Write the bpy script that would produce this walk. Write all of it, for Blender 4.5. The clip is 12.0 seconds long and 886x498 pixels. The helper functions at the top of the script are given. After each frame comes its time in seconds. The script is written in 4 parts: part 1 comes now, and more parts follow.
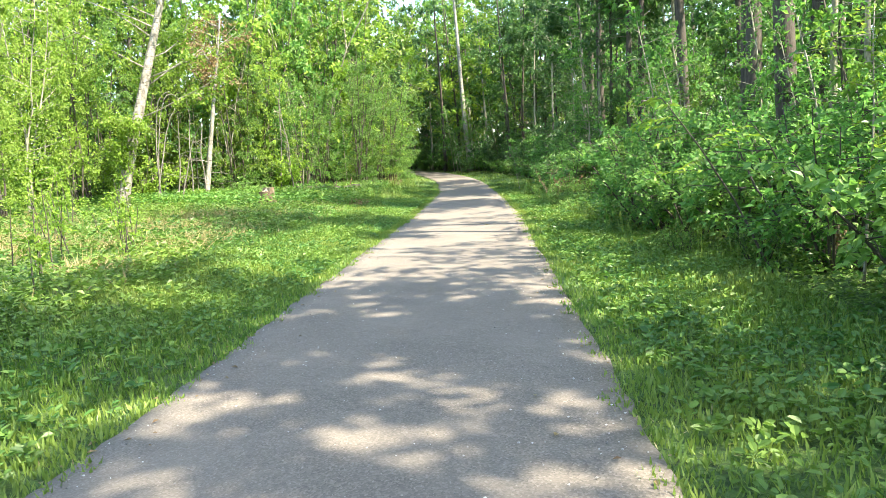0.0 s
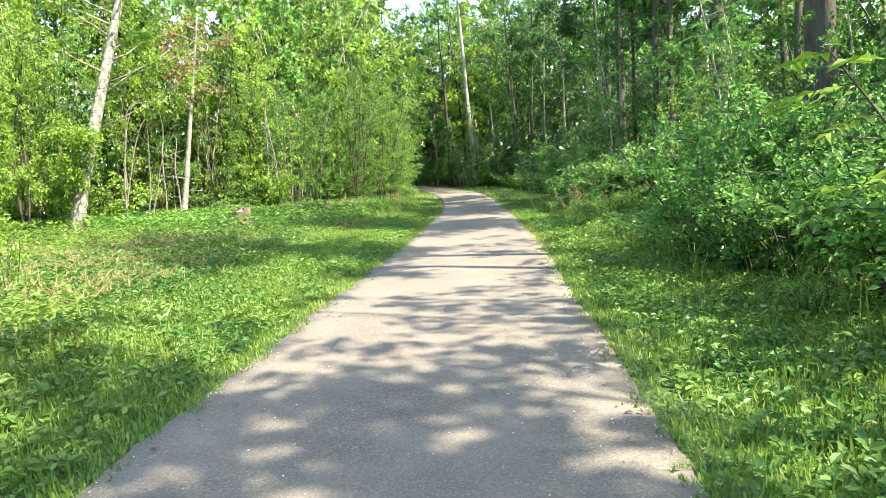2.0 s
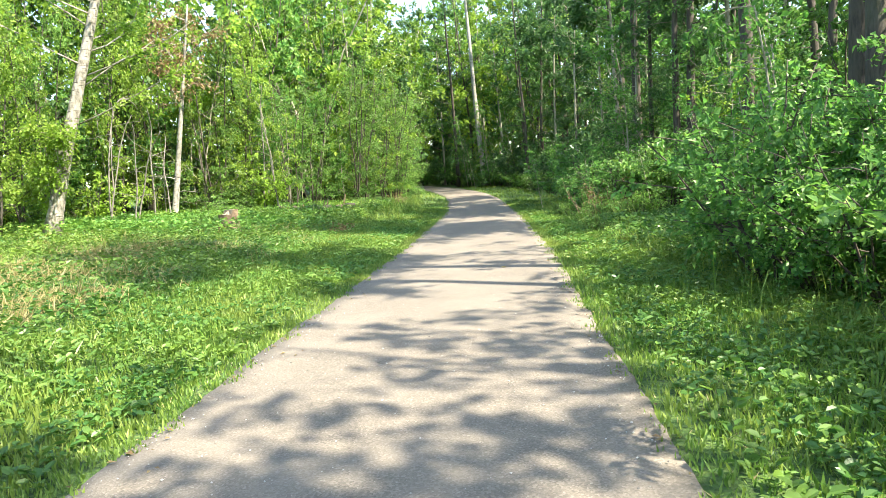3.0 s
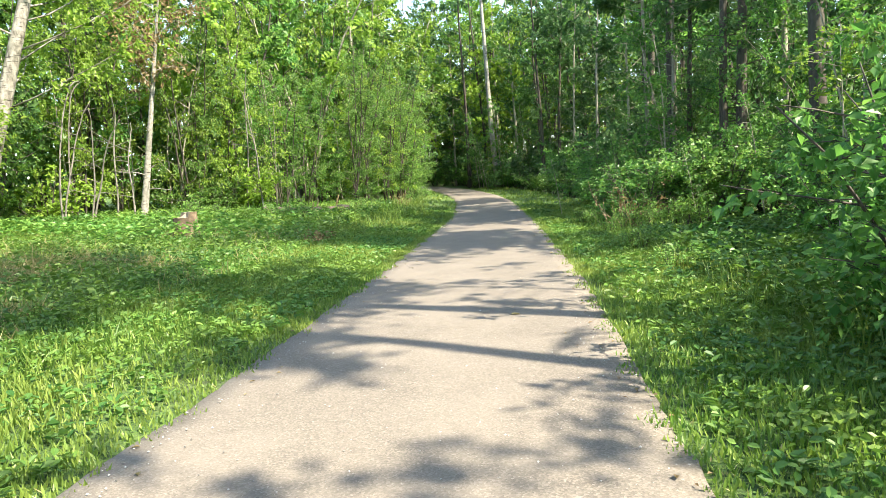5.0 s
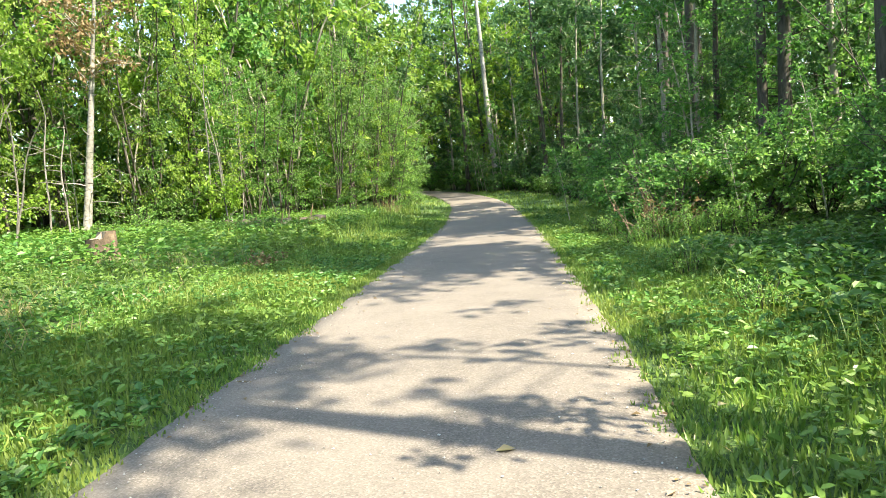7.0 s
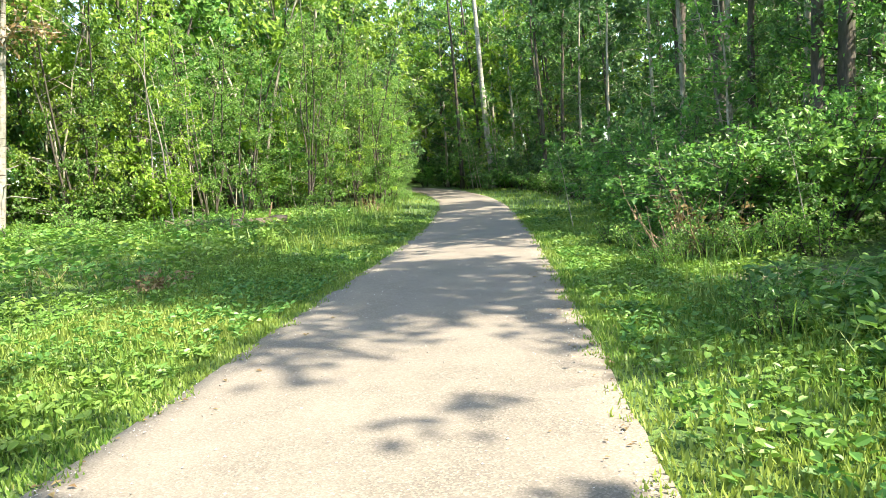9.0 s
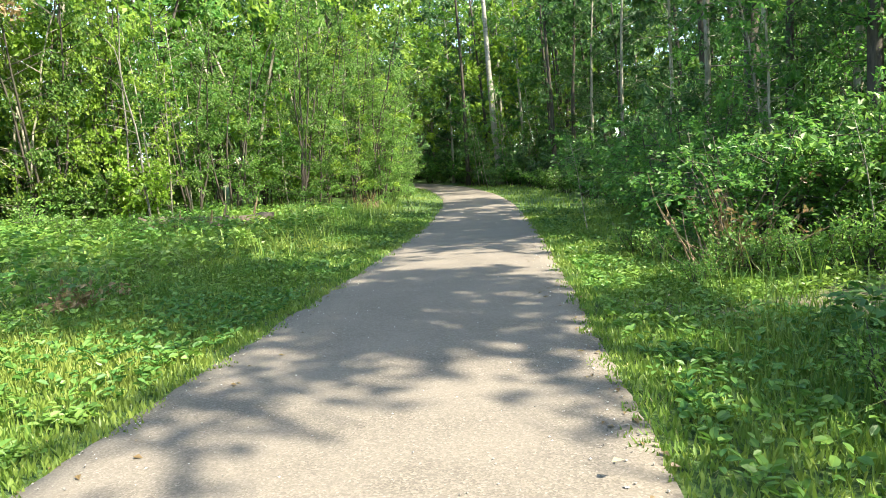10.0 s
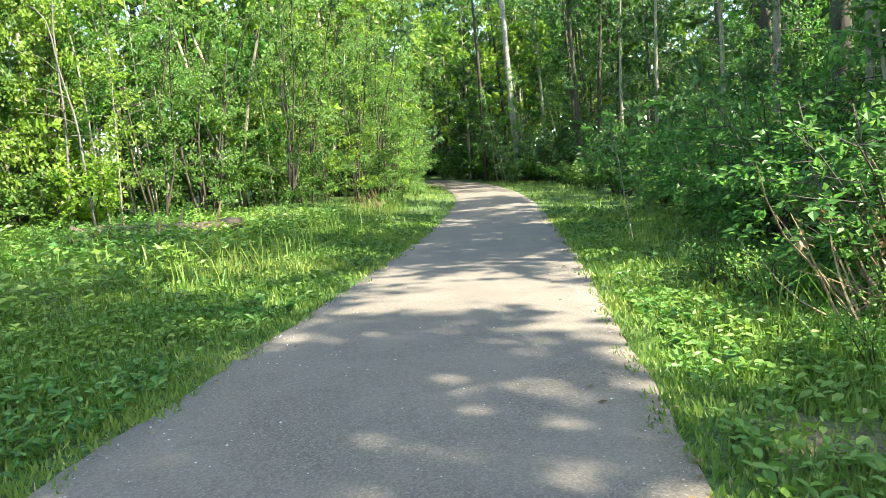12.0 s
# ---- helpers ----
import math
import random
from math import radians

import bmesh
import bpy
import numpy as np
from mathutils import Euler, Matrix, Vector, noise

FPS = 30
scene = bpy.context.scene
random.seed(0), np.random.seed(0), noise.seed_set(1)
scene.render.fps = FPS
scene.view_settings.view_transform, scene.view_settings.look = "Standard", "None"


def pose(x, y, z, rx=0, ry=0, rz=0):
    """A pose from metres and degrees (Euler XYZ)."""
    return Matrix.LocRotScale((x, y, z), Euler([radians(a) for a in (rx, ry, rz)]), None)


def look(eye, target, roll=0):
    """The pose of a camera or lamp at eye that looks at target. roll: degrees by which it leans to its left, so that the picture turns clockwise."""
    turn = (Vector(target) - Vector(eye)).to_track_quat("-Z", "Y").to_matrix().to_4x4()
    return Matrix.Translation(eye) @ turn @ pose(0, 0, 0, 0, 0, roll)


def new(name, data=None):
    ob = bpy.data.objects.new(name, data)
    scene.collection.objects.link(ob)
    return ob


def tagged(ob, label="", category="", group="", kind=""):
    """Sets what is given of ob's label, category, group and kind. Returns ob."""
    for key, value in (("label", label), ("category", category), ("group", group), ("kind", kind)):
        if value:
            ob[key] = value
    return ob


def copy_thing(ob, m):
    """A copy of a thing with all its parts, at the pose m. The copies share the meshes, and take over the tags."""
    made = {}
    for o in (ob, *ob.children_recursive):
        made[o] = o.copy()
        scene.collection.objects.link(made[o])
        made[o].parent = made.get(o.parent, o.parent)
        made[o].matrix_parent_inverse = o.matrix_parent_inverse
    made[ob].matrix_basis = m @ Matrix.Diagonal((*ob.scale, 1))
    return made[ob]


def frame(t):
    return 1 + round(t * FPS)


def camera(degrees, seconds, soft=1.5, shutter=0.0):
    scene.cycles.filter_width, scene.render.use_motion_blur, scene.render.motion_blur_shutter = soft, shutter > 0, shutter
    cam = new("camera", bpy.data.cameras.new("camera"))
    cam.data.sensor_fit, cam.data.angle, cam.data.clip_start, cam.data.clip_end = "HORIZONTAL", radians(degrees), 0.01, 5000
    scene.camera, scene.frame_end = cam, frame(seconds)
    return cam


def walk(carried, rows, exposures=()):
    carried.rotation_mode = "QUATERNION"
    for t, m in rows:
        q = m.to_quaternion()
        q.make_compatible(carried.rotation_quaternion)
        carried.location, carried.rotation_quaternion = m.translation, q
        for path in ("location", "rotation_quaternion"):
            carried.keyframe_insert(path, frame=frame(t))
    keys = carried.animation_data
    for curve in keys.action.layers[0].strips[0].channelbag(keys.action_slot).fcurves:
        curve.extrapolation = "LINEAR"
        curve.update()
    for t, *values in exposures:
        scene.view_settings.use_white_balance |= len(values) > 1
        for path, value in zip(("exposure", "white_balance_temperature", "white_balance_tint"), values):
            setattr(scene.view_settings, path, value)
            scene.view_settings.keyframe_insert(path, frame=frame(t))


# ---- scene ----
cam = camera(66.0, 12.0, 0.7)
ROWS = [
    (0.0, 0.000, 0.000, 1.400, 83.08, 3.62, -0.43),
    (0.5, 0.006, 0.854, 1.385, 83.56, 3.70, -0.57),
    (1.0, 0.047, 1.786, 1.391, 84.04, 3.93, -0.10),
    (1.5, 0.086, 2.665, 1.373, 84.30, 4.00, -0.29),
    (2.0, 0.180, 3.553, 1.382, 84.36, 4.14, 0.14),
    (2.5, 0.265, 4.373, 1.365, 84.41, 4.20, 0.36),
    (3.0, 0.369, 5.236, 1.365, 84.41, 4.26, 0.91),
    (5.0, 0.628, 8.810, 1.353, 84.52, 3.39, 2.06),
    (5.5, 0.670, 9.676, 1.353, 84.57, 3.49, 2.03),
    (6.0, 0.732, 10.581, 1.359, 84.68, 3.81, 2.28),
    (6.5, 0.829, 11.416, 1.359, 84.79, 4.19, 2.13),
    (7.0, 0.956, 12.278, 1.329, 84.87, 4.74, 2.24),
    (7.5, 1.089, 13.151, 1.326, 84.75, 4.92, 1.94),
    (9.5, 1.395, 16.618, 1.320, 84.41, 3.77, 2.42),
    (10.0, 1.448, 17.499, 1.314, 84.26, 3.59, 2.76),
    (10.5, 1.484, 18.364, 1.320, 84.38, 3.69, 2.95),
    (11.0, 1.528, 19.256, 1.294, 84.41, 3.84, 3.51),
    (11.5, 1.575, 20.158, 1.294, 84.36, 4.01, 4.00),
    (12.0, 1.614, 21.046, 1.297, 84.04, 4.16, 4.44),
]
walk(cam, [(t, pose(*p)) for t, *p in ROWS], [(0.0, 2.45, 7230, 6), (2.5, 2.33, 7230, 5), (5.0, 2.14, 7230, 6), (6.0, 1.85, 7230, 6), (7.5, 2.35, 7230, 5), (9.5, 2.35, 7230, 5), (10.2, 2.08, 7130, 4), (11.0, 2.08, 7130, 4), (12.0, 2.40, 7030, 3)])

# ---- light ----
SUN_AZ, SUN_EL = (0.87, -0.49), 49.0
world = bpy.data.worlds.new("world")
scene.world = world
world.use_nodes = True
wn = world.node_tree
sky = wn.nodes.new("ShaderNodeTexSky")
sky.sky_type, sky.sun_disc = "NISHITA", False
sky.sun_elevation, sky.sun_rotation = radians(SUN_EL), math.atan2(SUN_AZ[0], SUN_AZ[1])
wn.links.new(sky.outputs["Color"], wn.nodes["Background"].inputs["Color"])
wn.nodes["Background"].inputs["Strength"].default_value = 0.15
sun_data = bpy.data.lights.new("sun", "SUN")
sun_data.energy, sun_data.angle, sun_data.color = 4.0, radians(0.55), (1.0, 0.94, 0.85)
sun = new("sun", sun_data)
_c = math.cos(radians(SUN_EL))
sun.matrix_basis = look((SUN_AZ[0] * _c * 60, SUN_AZ[1] * _c * 60, math.sin(radians(SUN_EL)) * 60), (0, 0, 0))


# ---- materials ----
def material(name):
    m = bpy.data.materials.new(name)
    m.use_nodes = True
    nt = m.node_tree
    return m, nt, nt.nodes["Principled BSDF"]


def node(nt, kind, **inputs):
    n = nt.nodes.new("ShaderNode" + kind)
    for key, value in inputs.items():
        sock = n.inputs[key.replace("_", " ")]
        if isinstance(value, bpy.types.NodeSocket):
            nt.links.new(value, sock)
        else:
            sock.default_value = value
    return n


def ramp(nt, fac, stops):
    n = nt.nodes.new("ShaderNodeValToRGB")
    nt.links.new(fac, n.inputs["Fac"])
    els = n.color_ramp.elements
    while len(els) < len(stops):
        els.new(0.5)
    for e, (p, c) in zip(els, stops):
        e.position, e.color = p, (*c, 1)
    return n.outputs["Color"]


def mix(nt, fac, a, b, blend="MIX"):
    n = nt.nodes.new("ShaderNodeMix")
    n.data_type, n.blend_type = "RGBA", blend
    for i, value in ((0, fac), (6, a), (7, b)):
        if isinstance(value, bpy.types.NodeSocket):
            nt.links.new(value, n.inputs[i])
        else:
            n.inputs[i].default_value = value if i == 0 else (*value, 1)
    return n.outputs[2]


def leaf_material(name, dark, mid, bright, through_light=0.42, patch=None, patch_scale=0.25, rough=0.42):
    """Leaf with colour varied leaf by leaf, plant by plant and over wide patches; thin enough to let light through."""
    m, nt, p = material(name)
    geo = nt.nodes.new("ShaderNodeNewGeometry")
    col = ramp(nt, geo.outputs["Random Per Island"], [(0.0, dark), (0.5, mid), (1.0, bright)])
    info = nt.nodes.new("ShaderNodeObjectInfo")
    hsv = node(nt, "HueSaturation", Color=col)
    mapped = node(nt, "MapRange", Value=info.outputs["Random"], To_Min=0.78, To_Max=1.25)
    nt.links.new(mapped.outputs["Result"], hsv.inputs["Value"])
    col = hsv.outputs["Color"]
    if patch:
        n = node(nt, "TexNoise", Vector=geo.outputs["Position"], Scale=patch_scale, Detail=3.0, Roughness=0.6)
        col = mix(nt, ramp(nt, n.outputs["Fac"], [(0.44, (0, 0, 0)), (0.66, (0.85, 0.85, 0.85))]), col, patch)
    nt.links.new(col, p.inputs["Base Color"])
    p.inputs["Roughness"].default_value = rough
    p.inputs["Specular IOR Level"].default_value = 0.38
    warm = mix(nt, 1.0, col, (1.15, 1.22, 0.92), "MULTIPLY")
    tr = node(nt, "BsdfTranslucent", Color=warm)
    ms = node(nt, "MixShader", Fac=through_light)
    nt.links.new(p.outputs[0], ms.inputs[1])
    nt.links.new(tr.outputs[0], ms.inputs[2])
    nt.links.new(ms.outputs[0], nt.nodes["Material Output"].inputs["Surface"])
    return m


def bark_material(name, base, dark, scale=(6, 6, 1.2), marks=None, rough=0.85):
    m, nt, p = material(name)
    tc = nt.nodes.new("ShaderNodeTexCoord")
    mp = node(nt, "Mapping", Vector=tc.outputs["Object"], Scale=scale)
    n = node(nt, "TexNoise", Vector=mp.outputs[0], Scale=3.0, Detail=6.0, Roughness=0.65)
    col = ramp(nt, n.outputs["Fac"], [(0.32, dark), (0.62, base)])
    if marks:
        mp2 = node(nt, "Mapping", Vector=tc.outputs["Object"], Scale=(2.2, 2.2, 16))
        n2 = node(nt, "TexNoise", Vector=mp2.outputs[0], Scale=1.6, Detail=3.0)
        col = mix(nt, ramp(nt, n2.outputs["Fac"], [(0.60, (0, 0, 0)), (0.66, (1, 1, 1))]), col, marks)
    big = node(nt, "TexNoise", Vector=tc.outputs["Object"], Scale=0.9, Detail=3.0)
    col = mix(nt, ramp(nt, big.outputs["Fac"], [(0.5, (0, 0, 0)), (0.75, (0.6, 0.6, 0.6))]), col, (0.06, 0.075, 0.04))
    nt.links.new(col, p.inputs["Base Color"])
    p.inputs["Roughness"].default_value = rough
    b = node(nt, "Bump", Height=n.outputs["Fac"], Strength=0.8, Distance=0.02)
    nt.links.new(b.outputs[0], p.inputs["Normal"])
    return m


LEAF_WILLOW = leaf_material("leaf_thicket", (0.067, 0.154, 0.030), (0.107, 0.215, 0.042), (0.180, 0.294, 0.067), 0.50)
LEAF_YELLOW = leaf_material("leaf_yellow_green", (0.129, 0.226, 0.031), (0.208, 0.325, 0.045), (0.290, 0.403, 0.076), 0.52)
LEAF_SHRUB = leaf_material("leaf_shrub", (0.056, 0.159, 0.041), (0.099, 0.235, 0.055), (0.181, 0.334, 0.080), 0.54)
LEAF_DEEP = leaf_material("leaf_deep", (0.045, 0.110, 0.041), (0.073, 0.159, 0.055), (0.124, 0.216, 0.072), 0.48)
LEAF_HERB = leaf_material("leaf_herb", (0.073, 0.175, 0.038), (0.123, 0.248, 0.051), (0.213, 0.336, 0.078), 0.42)
LEAF_BROWN = leaf_material("leaf_withered", (0.14, 0.085, 0.042), (0.21, 0.145, 0.070), (0.27, 0.205, 0.10), 0.3)
GRASS = leaf_material("grass_blade", (0.066, 0.148, 0.027), (0.128, 0.224, 0.040), (0.235, 0.307, 0.071), 0.40, (0.250, 0.302, 0.071), 0.30)
GRASS_DRY = leaf_material("grass_straw", (0.25, 0.20, 0.09), (0.36, 0.30, 0.15), (0.46, 0.40, 0.22), 0.25)
WEED = leaf_material("weed_leaf", (0.042, 0.123, 0.025), (0.078, 0.182, 0.036), (0.155, 0.265, 0.059), 0.36, (0.190, 0.281, 0.048), 0.35)
BIRCH = bark_material("birch_bark", (0.38, 0.355, 0.315), (0.19, 0.17, 0.145), (3, 3, 3), (0.06, 0.05, 0.045))
BIRCH_OLD = bark_material("old_birch_bark", (0.38, 0.35, 0.30), (0.09, 0.075, 0.06), (3, 3, 1.6), (0.05, 0.042, 0.036))
BARK_DARK = bark_material("bark_dark", (0.085, 0.069, 0.055), (0.032, 0.026, 0.021))
BARK_PALE = bark_material("bark_pale", (0.36, 0.33, 0.26), (0.17, 0.15, 0.11), (5, 5, 2))
BARK_GREY = bark_material("bark_grey", (0.23, 0.21, 0.18), (0.10, 0.09, 0.075), (5, 5, 2))
BARK_DEAD = bark_material("dead_wood", (0.36, 0.25, 0.15), (0.17, 0.11, 0.07), (8, 8, 1.5))


def log_material(name, side):
    m, nt, p = material(name)
    tc = nt.nodes.new("ShaderNodeTexCoord")
    n = node(nt, "TexNoise", Vector=tc.outputs["Object"], Scale=9.0, Detail=6.0, Roughness=0.7)
    if side:
        col = ramp(nt, n.outputs["Fac"], [(0.3, (0.05, 0.034, 0.022)), (0.55, (0.14, 0.098, 0.062)), (0.78, (0.30, 0.225, 0.15))])
    else:
        w = nt.nodes.new("ShaderNodeTexWave")
        w.wave_type, w.rings_direction = "RINGS", "Z"
        nt.links.new(tc.outputs["Object"], w.inputs["Vector"])
        w.inputs["Scale"].default_value, w.inputs["Distortion"].default_value = 14.0, 3.0
        col = mix(nt, n.outputs["Fac"], ramp(nt, w.outputs["Fac"], [(0, (0.20, 0.15, 0.10)), (1, (0.34, 0.275, 0.19))]), (0.20, 0.165, 0.125))
    nt.links.new(col, p.inputs["Base Color"])
    p.inputs["Roughness"].default_value = 0.9
    b = node(nt, "Bump", Height=n.outputs["Fac"], Strength=0.9, Distance=0.02)
    nt.links.new(b.outputs[0], p.inputs["Normal"])
    return m


STUMP_SIDE, STUMP_TOP = log_material("stump_wood", True), log_material("stump_cut_wood", False)
# darker than the stump's wood; some of the log's shade is in this colour
LOG_BARK = bark_material("rotting_log_bark", (0.14, 0.105, 0.075), (0.045, 0.035, 0.026), (4, 4, 4))


def path_material():
    """Weathered asphalt with pale grit, worn patches and fine dust."""
    m, nt, p = material("weathered_asphalt")
    geo = nt.nodes.new("ShaderNodeNewGeometry")
    pos = geo.outputs["Position"]
    v = node(nt, "TexVoronoi", Vector=pos, Scale=95.0)
    grit = ramp(nt, v.outputs["Color"], [(0.0, (0.095, 0.081, 0.067)), (0.55, (0.150, 0.129, 0.107)), (0.9, (0.221, 0.191, 0.158)), (1.0, (0.330, 0.295, 0.250))])
    n1 = node(nt, "TexNoise", Vector=pos, Scale=1.1, Detail=6.0, Roughness=0.62)
    col = mix(nt, ramp(nt, n1.outputs["Fac"], [(0.35, (0, 0, 0)), (0.7, (0.55, 0.55, 0.55))]), grit, (0.227, 0.196, 0.162))
    n2 = node(nt, "TexNoise", Vector=pos, Scale=9.0, Detail=5.0, Roughness=0.7)
    col = mix(nt, ramp(nt, n2.outputs["Fac"], [(0.55, (0, 0, 0)), (0.8, (0.5, 0.5, 0.5))]), col, (0.082, 0.068, 0.054))
    nt.links.new(col, p.inputs["Base Color"])
    p.inputs["Roughness"].default_value = 0.82
    p.inputs["Specular IOR Level"].default_value = 0.3
    h = mix(nt, 0.4, v.outputs["Distance"], n2.outputs["Fac"])
    b = node(nt, "Bump", Height=h, Strength=0.35, Distance=0.010)
    nt.links.new(b.outputs[0], p.inputs["Normal"])
    return m


def ground_material():
    """Soil under a mat of moss and short grass, with bare worn earth on the little side trail."""
    m, nt, p = material("woodland_ground")
    geo = nt.nodes.new("ShaderNodeNewGeometry")
    pos = geo.outputs["Position"]
    n1 = node(nt, "TexNoise", Vector=pos, Scale=22.0, Detail=6.0, Roughness=0.7)
    n2 = node(nt, "TexNoise", Vector=pos, Scale=0.5, Detail=4.0, Roughness=0.6)
    green = ramp(nt, n1.outputs["Fac"], [(0.3, (0.022, 0.040, 0.008)), (0.55, (0.055, 0.105, 0.018)), (0.75, (0.100, 0.140, 0.030))])
    mat_v = node(nt, "TexVoronoi", Vector=pos, Scale=26.0)
    leafy = ramp(nt, mat_v.outputs["Color"], [(0.1, (0.018, 0.040, 0.008)), (0.5, (0.060, 0.130, 0.020)), (0.9, (0.130, 0.200, 0.040))])
    green = mix(nt, 0.65, green, leafy)
    soil = ramp(nt, n1.outputs["Fac"], [(0.3, (0.045, 0.032, 0.020)), (0.6, (0.115, 0.085, 0.055)), (0.8, (0.22, 0.175, 0.12))])
    col = mix(nt, ramp(nt, n2.outputs["Fac"], [(0.56, (0, 0, 0)), (0.80, (0.6, 0.6, 0.6))]), green, soil)
    at = nt.nodes.new("ShaderNodeAttribute")
    at.attribute_name = "bare"
    worn = ramp(nt, n1.outputs["Fac"], [(0.3, (0.080, 0.060, 0.040)), (0.7, (0.20, 0.158, 0.110))])
    col = mix(nt, at.outputs["Fac"], col, worn)
    nt.links.new(col, p.inputs["Base Color"])
    p.inputs["Roughness"].default_value = 0.95
    b = node(nt, "Bump", Height=mix(nt, 0.5, n1.outputs["Fac"], mat_v.outputs["Distance"]), Strength=1.0, Distance=0.05)
    nt.links.new(b.outputs[0], p.inputs["Normal"])
    return m


PATH_MAT, GROUND_MAT = path_material(), ground_material()


# ---- mesh helpers ----
def build_mesh(name, V, T, smooth=False):
    V, T = np.asarray(V, np.float32).reshape(-1, 3), np.asarray(T, np.int32).reshape(-1, 3)
    me = bpy.data.meshes.new(name)
    me.vertices.add(len(V))
    me.vertices.foreach_set("co", V.ravel())
    me.loops.add(T.size)
    me.loops.foreach_set("vertex_index", T.ravel())
    me.polygons.add(len(T))
    me.polygons.foreach_set("loop_start", np.arange(0, T.size, 3, dtype=np.int32))
    me.polygons.foreach_set("loop_total", np.full(len(T), 3, np.int32))
    me.polygons.foreach_set("use_smooth", np.full(len(T), smooth, bool))
    me.update(calc_edges=True)
    return me


def join(pieces):
    Vs, Ts, at = [], [], 0
    for V, T in pieces:
        Vs.append(np.asarray(V, float).reshape(-1, 3))
        Ts.append(np.asarray(T, int).reshape(-1, 3) + at)
        at += len(Vs[-1])
    return np.concatenate(Vs), np.concatenate(Ts)


def part(name, geometry, mat, parent=None, label="", smooth=False):
    ob = new(name, build_mesh(name, *geometry, smooth))
    ob.data.materials.append(mat)
    ob.parent = parent
    if label:
        tagged(ob, label)
    return ob


def tube(points, radii, sides=8):
    """A closed tapered tube along points."""
    P, n = np.asarray(points, float), len(points)
    d = np.gradient(P, axis=0)
    d /= np.linalg.norm(d, axis=1, keepdims=True) + 1e-9
    ref = np.array((1.0, 0.3, 0.1)) if abs(d[0][2]) > 0.7 else np.array((0.1, 0.2, 1.0))
    a = np.cross(d, ref)
    a /= np.linalg.norm(a, axis=1, keepdims=True)
    b = np.cross(d, a)
    ang = np.linspace(0, 2 * np.pi, sides, endpoint=False)
    ring = P[:, None] + np.asarray(radii)[:, None, None] * (np.cos(ang)[None, :, None] * a[:, None] + np.sin(ang)[None, :, None] * b[:, None])
    V = np.concatenate([ring.reshape(-1, 3), P[:1], P[-1:]])
    T = []
    for i in range(n - 1):
        for k in range(sides):
            p, q = i * sides + k, i * sides + (k + 1) % sides
            T += [(p, q, q + sides), (p, q + sides, p + sides)]
    for k in range(sides):
        T += [((k + 1) % sides, k, n * sides), ((n - 1) * sides + k, (n - 1) * sides + (k + 1) % sides, n * sides + 1)]
    return V, T


def unit(v):
    return v / (np.linalg.norm(v, axis=-1, keepdims=True) + 1e-9)


def leaves(rng, pos, along, size, width=0.55, flat=0.7, fold=0.25, face=(0, 0, 1.0)):
    """Folded leaves: pos is each leaf's stalk, along its direction, flat how level they lie."""
    n = len(pos)
    along = unit(along)
    up = unit(unit(np.array(face)) * flat + rng.normal(0, 0.45, (n, 3)))
    side = unit(np.cross(along, up))
    up = np.cross(side, along)
    s = np.asarray(size).reshape(-1, 1) * np.ones((n, 1))
    mid = pos + along * s * 0.45
    V = np.stack([pos, mid + side * s * width * 0.5 + up * s * fold * 0.4, pos + along * s - up * s * 0.12, mid - side * s * width * 0.5 + up * s * fold * 0.4], 1)
    k = (np.arange(n) * 4)[:, None, None]
    T = k + np.array([[0, 1, 2], [0, 2, 3]])[None]
    return V.reshape(-1, 3), T.reshape(-1, 3)


def round_leaves(rng, pos, along, size, width=0.6, flat=1.0):
    """Oval weed leaves, a little cupped."""
    n = len(pos)
    along = unit(along)
    up = unit(np.array((0, 0, 1.0)) * flat + rng.normal(0, 0.4, (n, 3)))
    side = unit(np.cross(along, up))
    up = np.cross(side, along)
    s = np.asarray(size).reshape(-1, 1)
    a, b = side * s * width * 0.42 + up * s * 0.10, side * s * width * 0.40 + up * s * 0.06
    V = np.stack([pos, pos + along * s * 0.30 + a, pos + along * s * 0.72 + b, pos + along * s - up * s * 0.08, pos + along * s * 0.72 - b + up * s * 0.12, pos + along * s * 0.30 - a + up * s * 0.20], 1)
    T = (np.arange(n) * 6)[:, None, None] + np.array([[0, 1, 2], [0, 2, 3], [0, 3, 4], [0, 4, 5]])[None]
    return V.reshape(-1, 3), T.reshape(-1, 3)


def stem(rng, base, way, length, n=7, wobble=0.05, rise=0.0):
    """Points of a stem that wanders a little and bends upwards by rise."""
    pts, d = [np.asarray(base, float)], unit(np.asarray(way, float))
    for _ in range(n - 1):
        d = unit(d + rng.normal(0, wobble, 3) + np.array((0, 0, rise)))
        pts.append(pts[-1] + d * length / (n - 1))
    return np.array(pts)


def along_line(P, f):
    f = np.clip(np.asarray(f), 0, 1) * (len(P) - 1)
    i = np.minimum(f.astype(int), len(P) - 2)
    w = (f - i)[:, None]
    return P[i] * (1 - w) + P[i + 1] * w


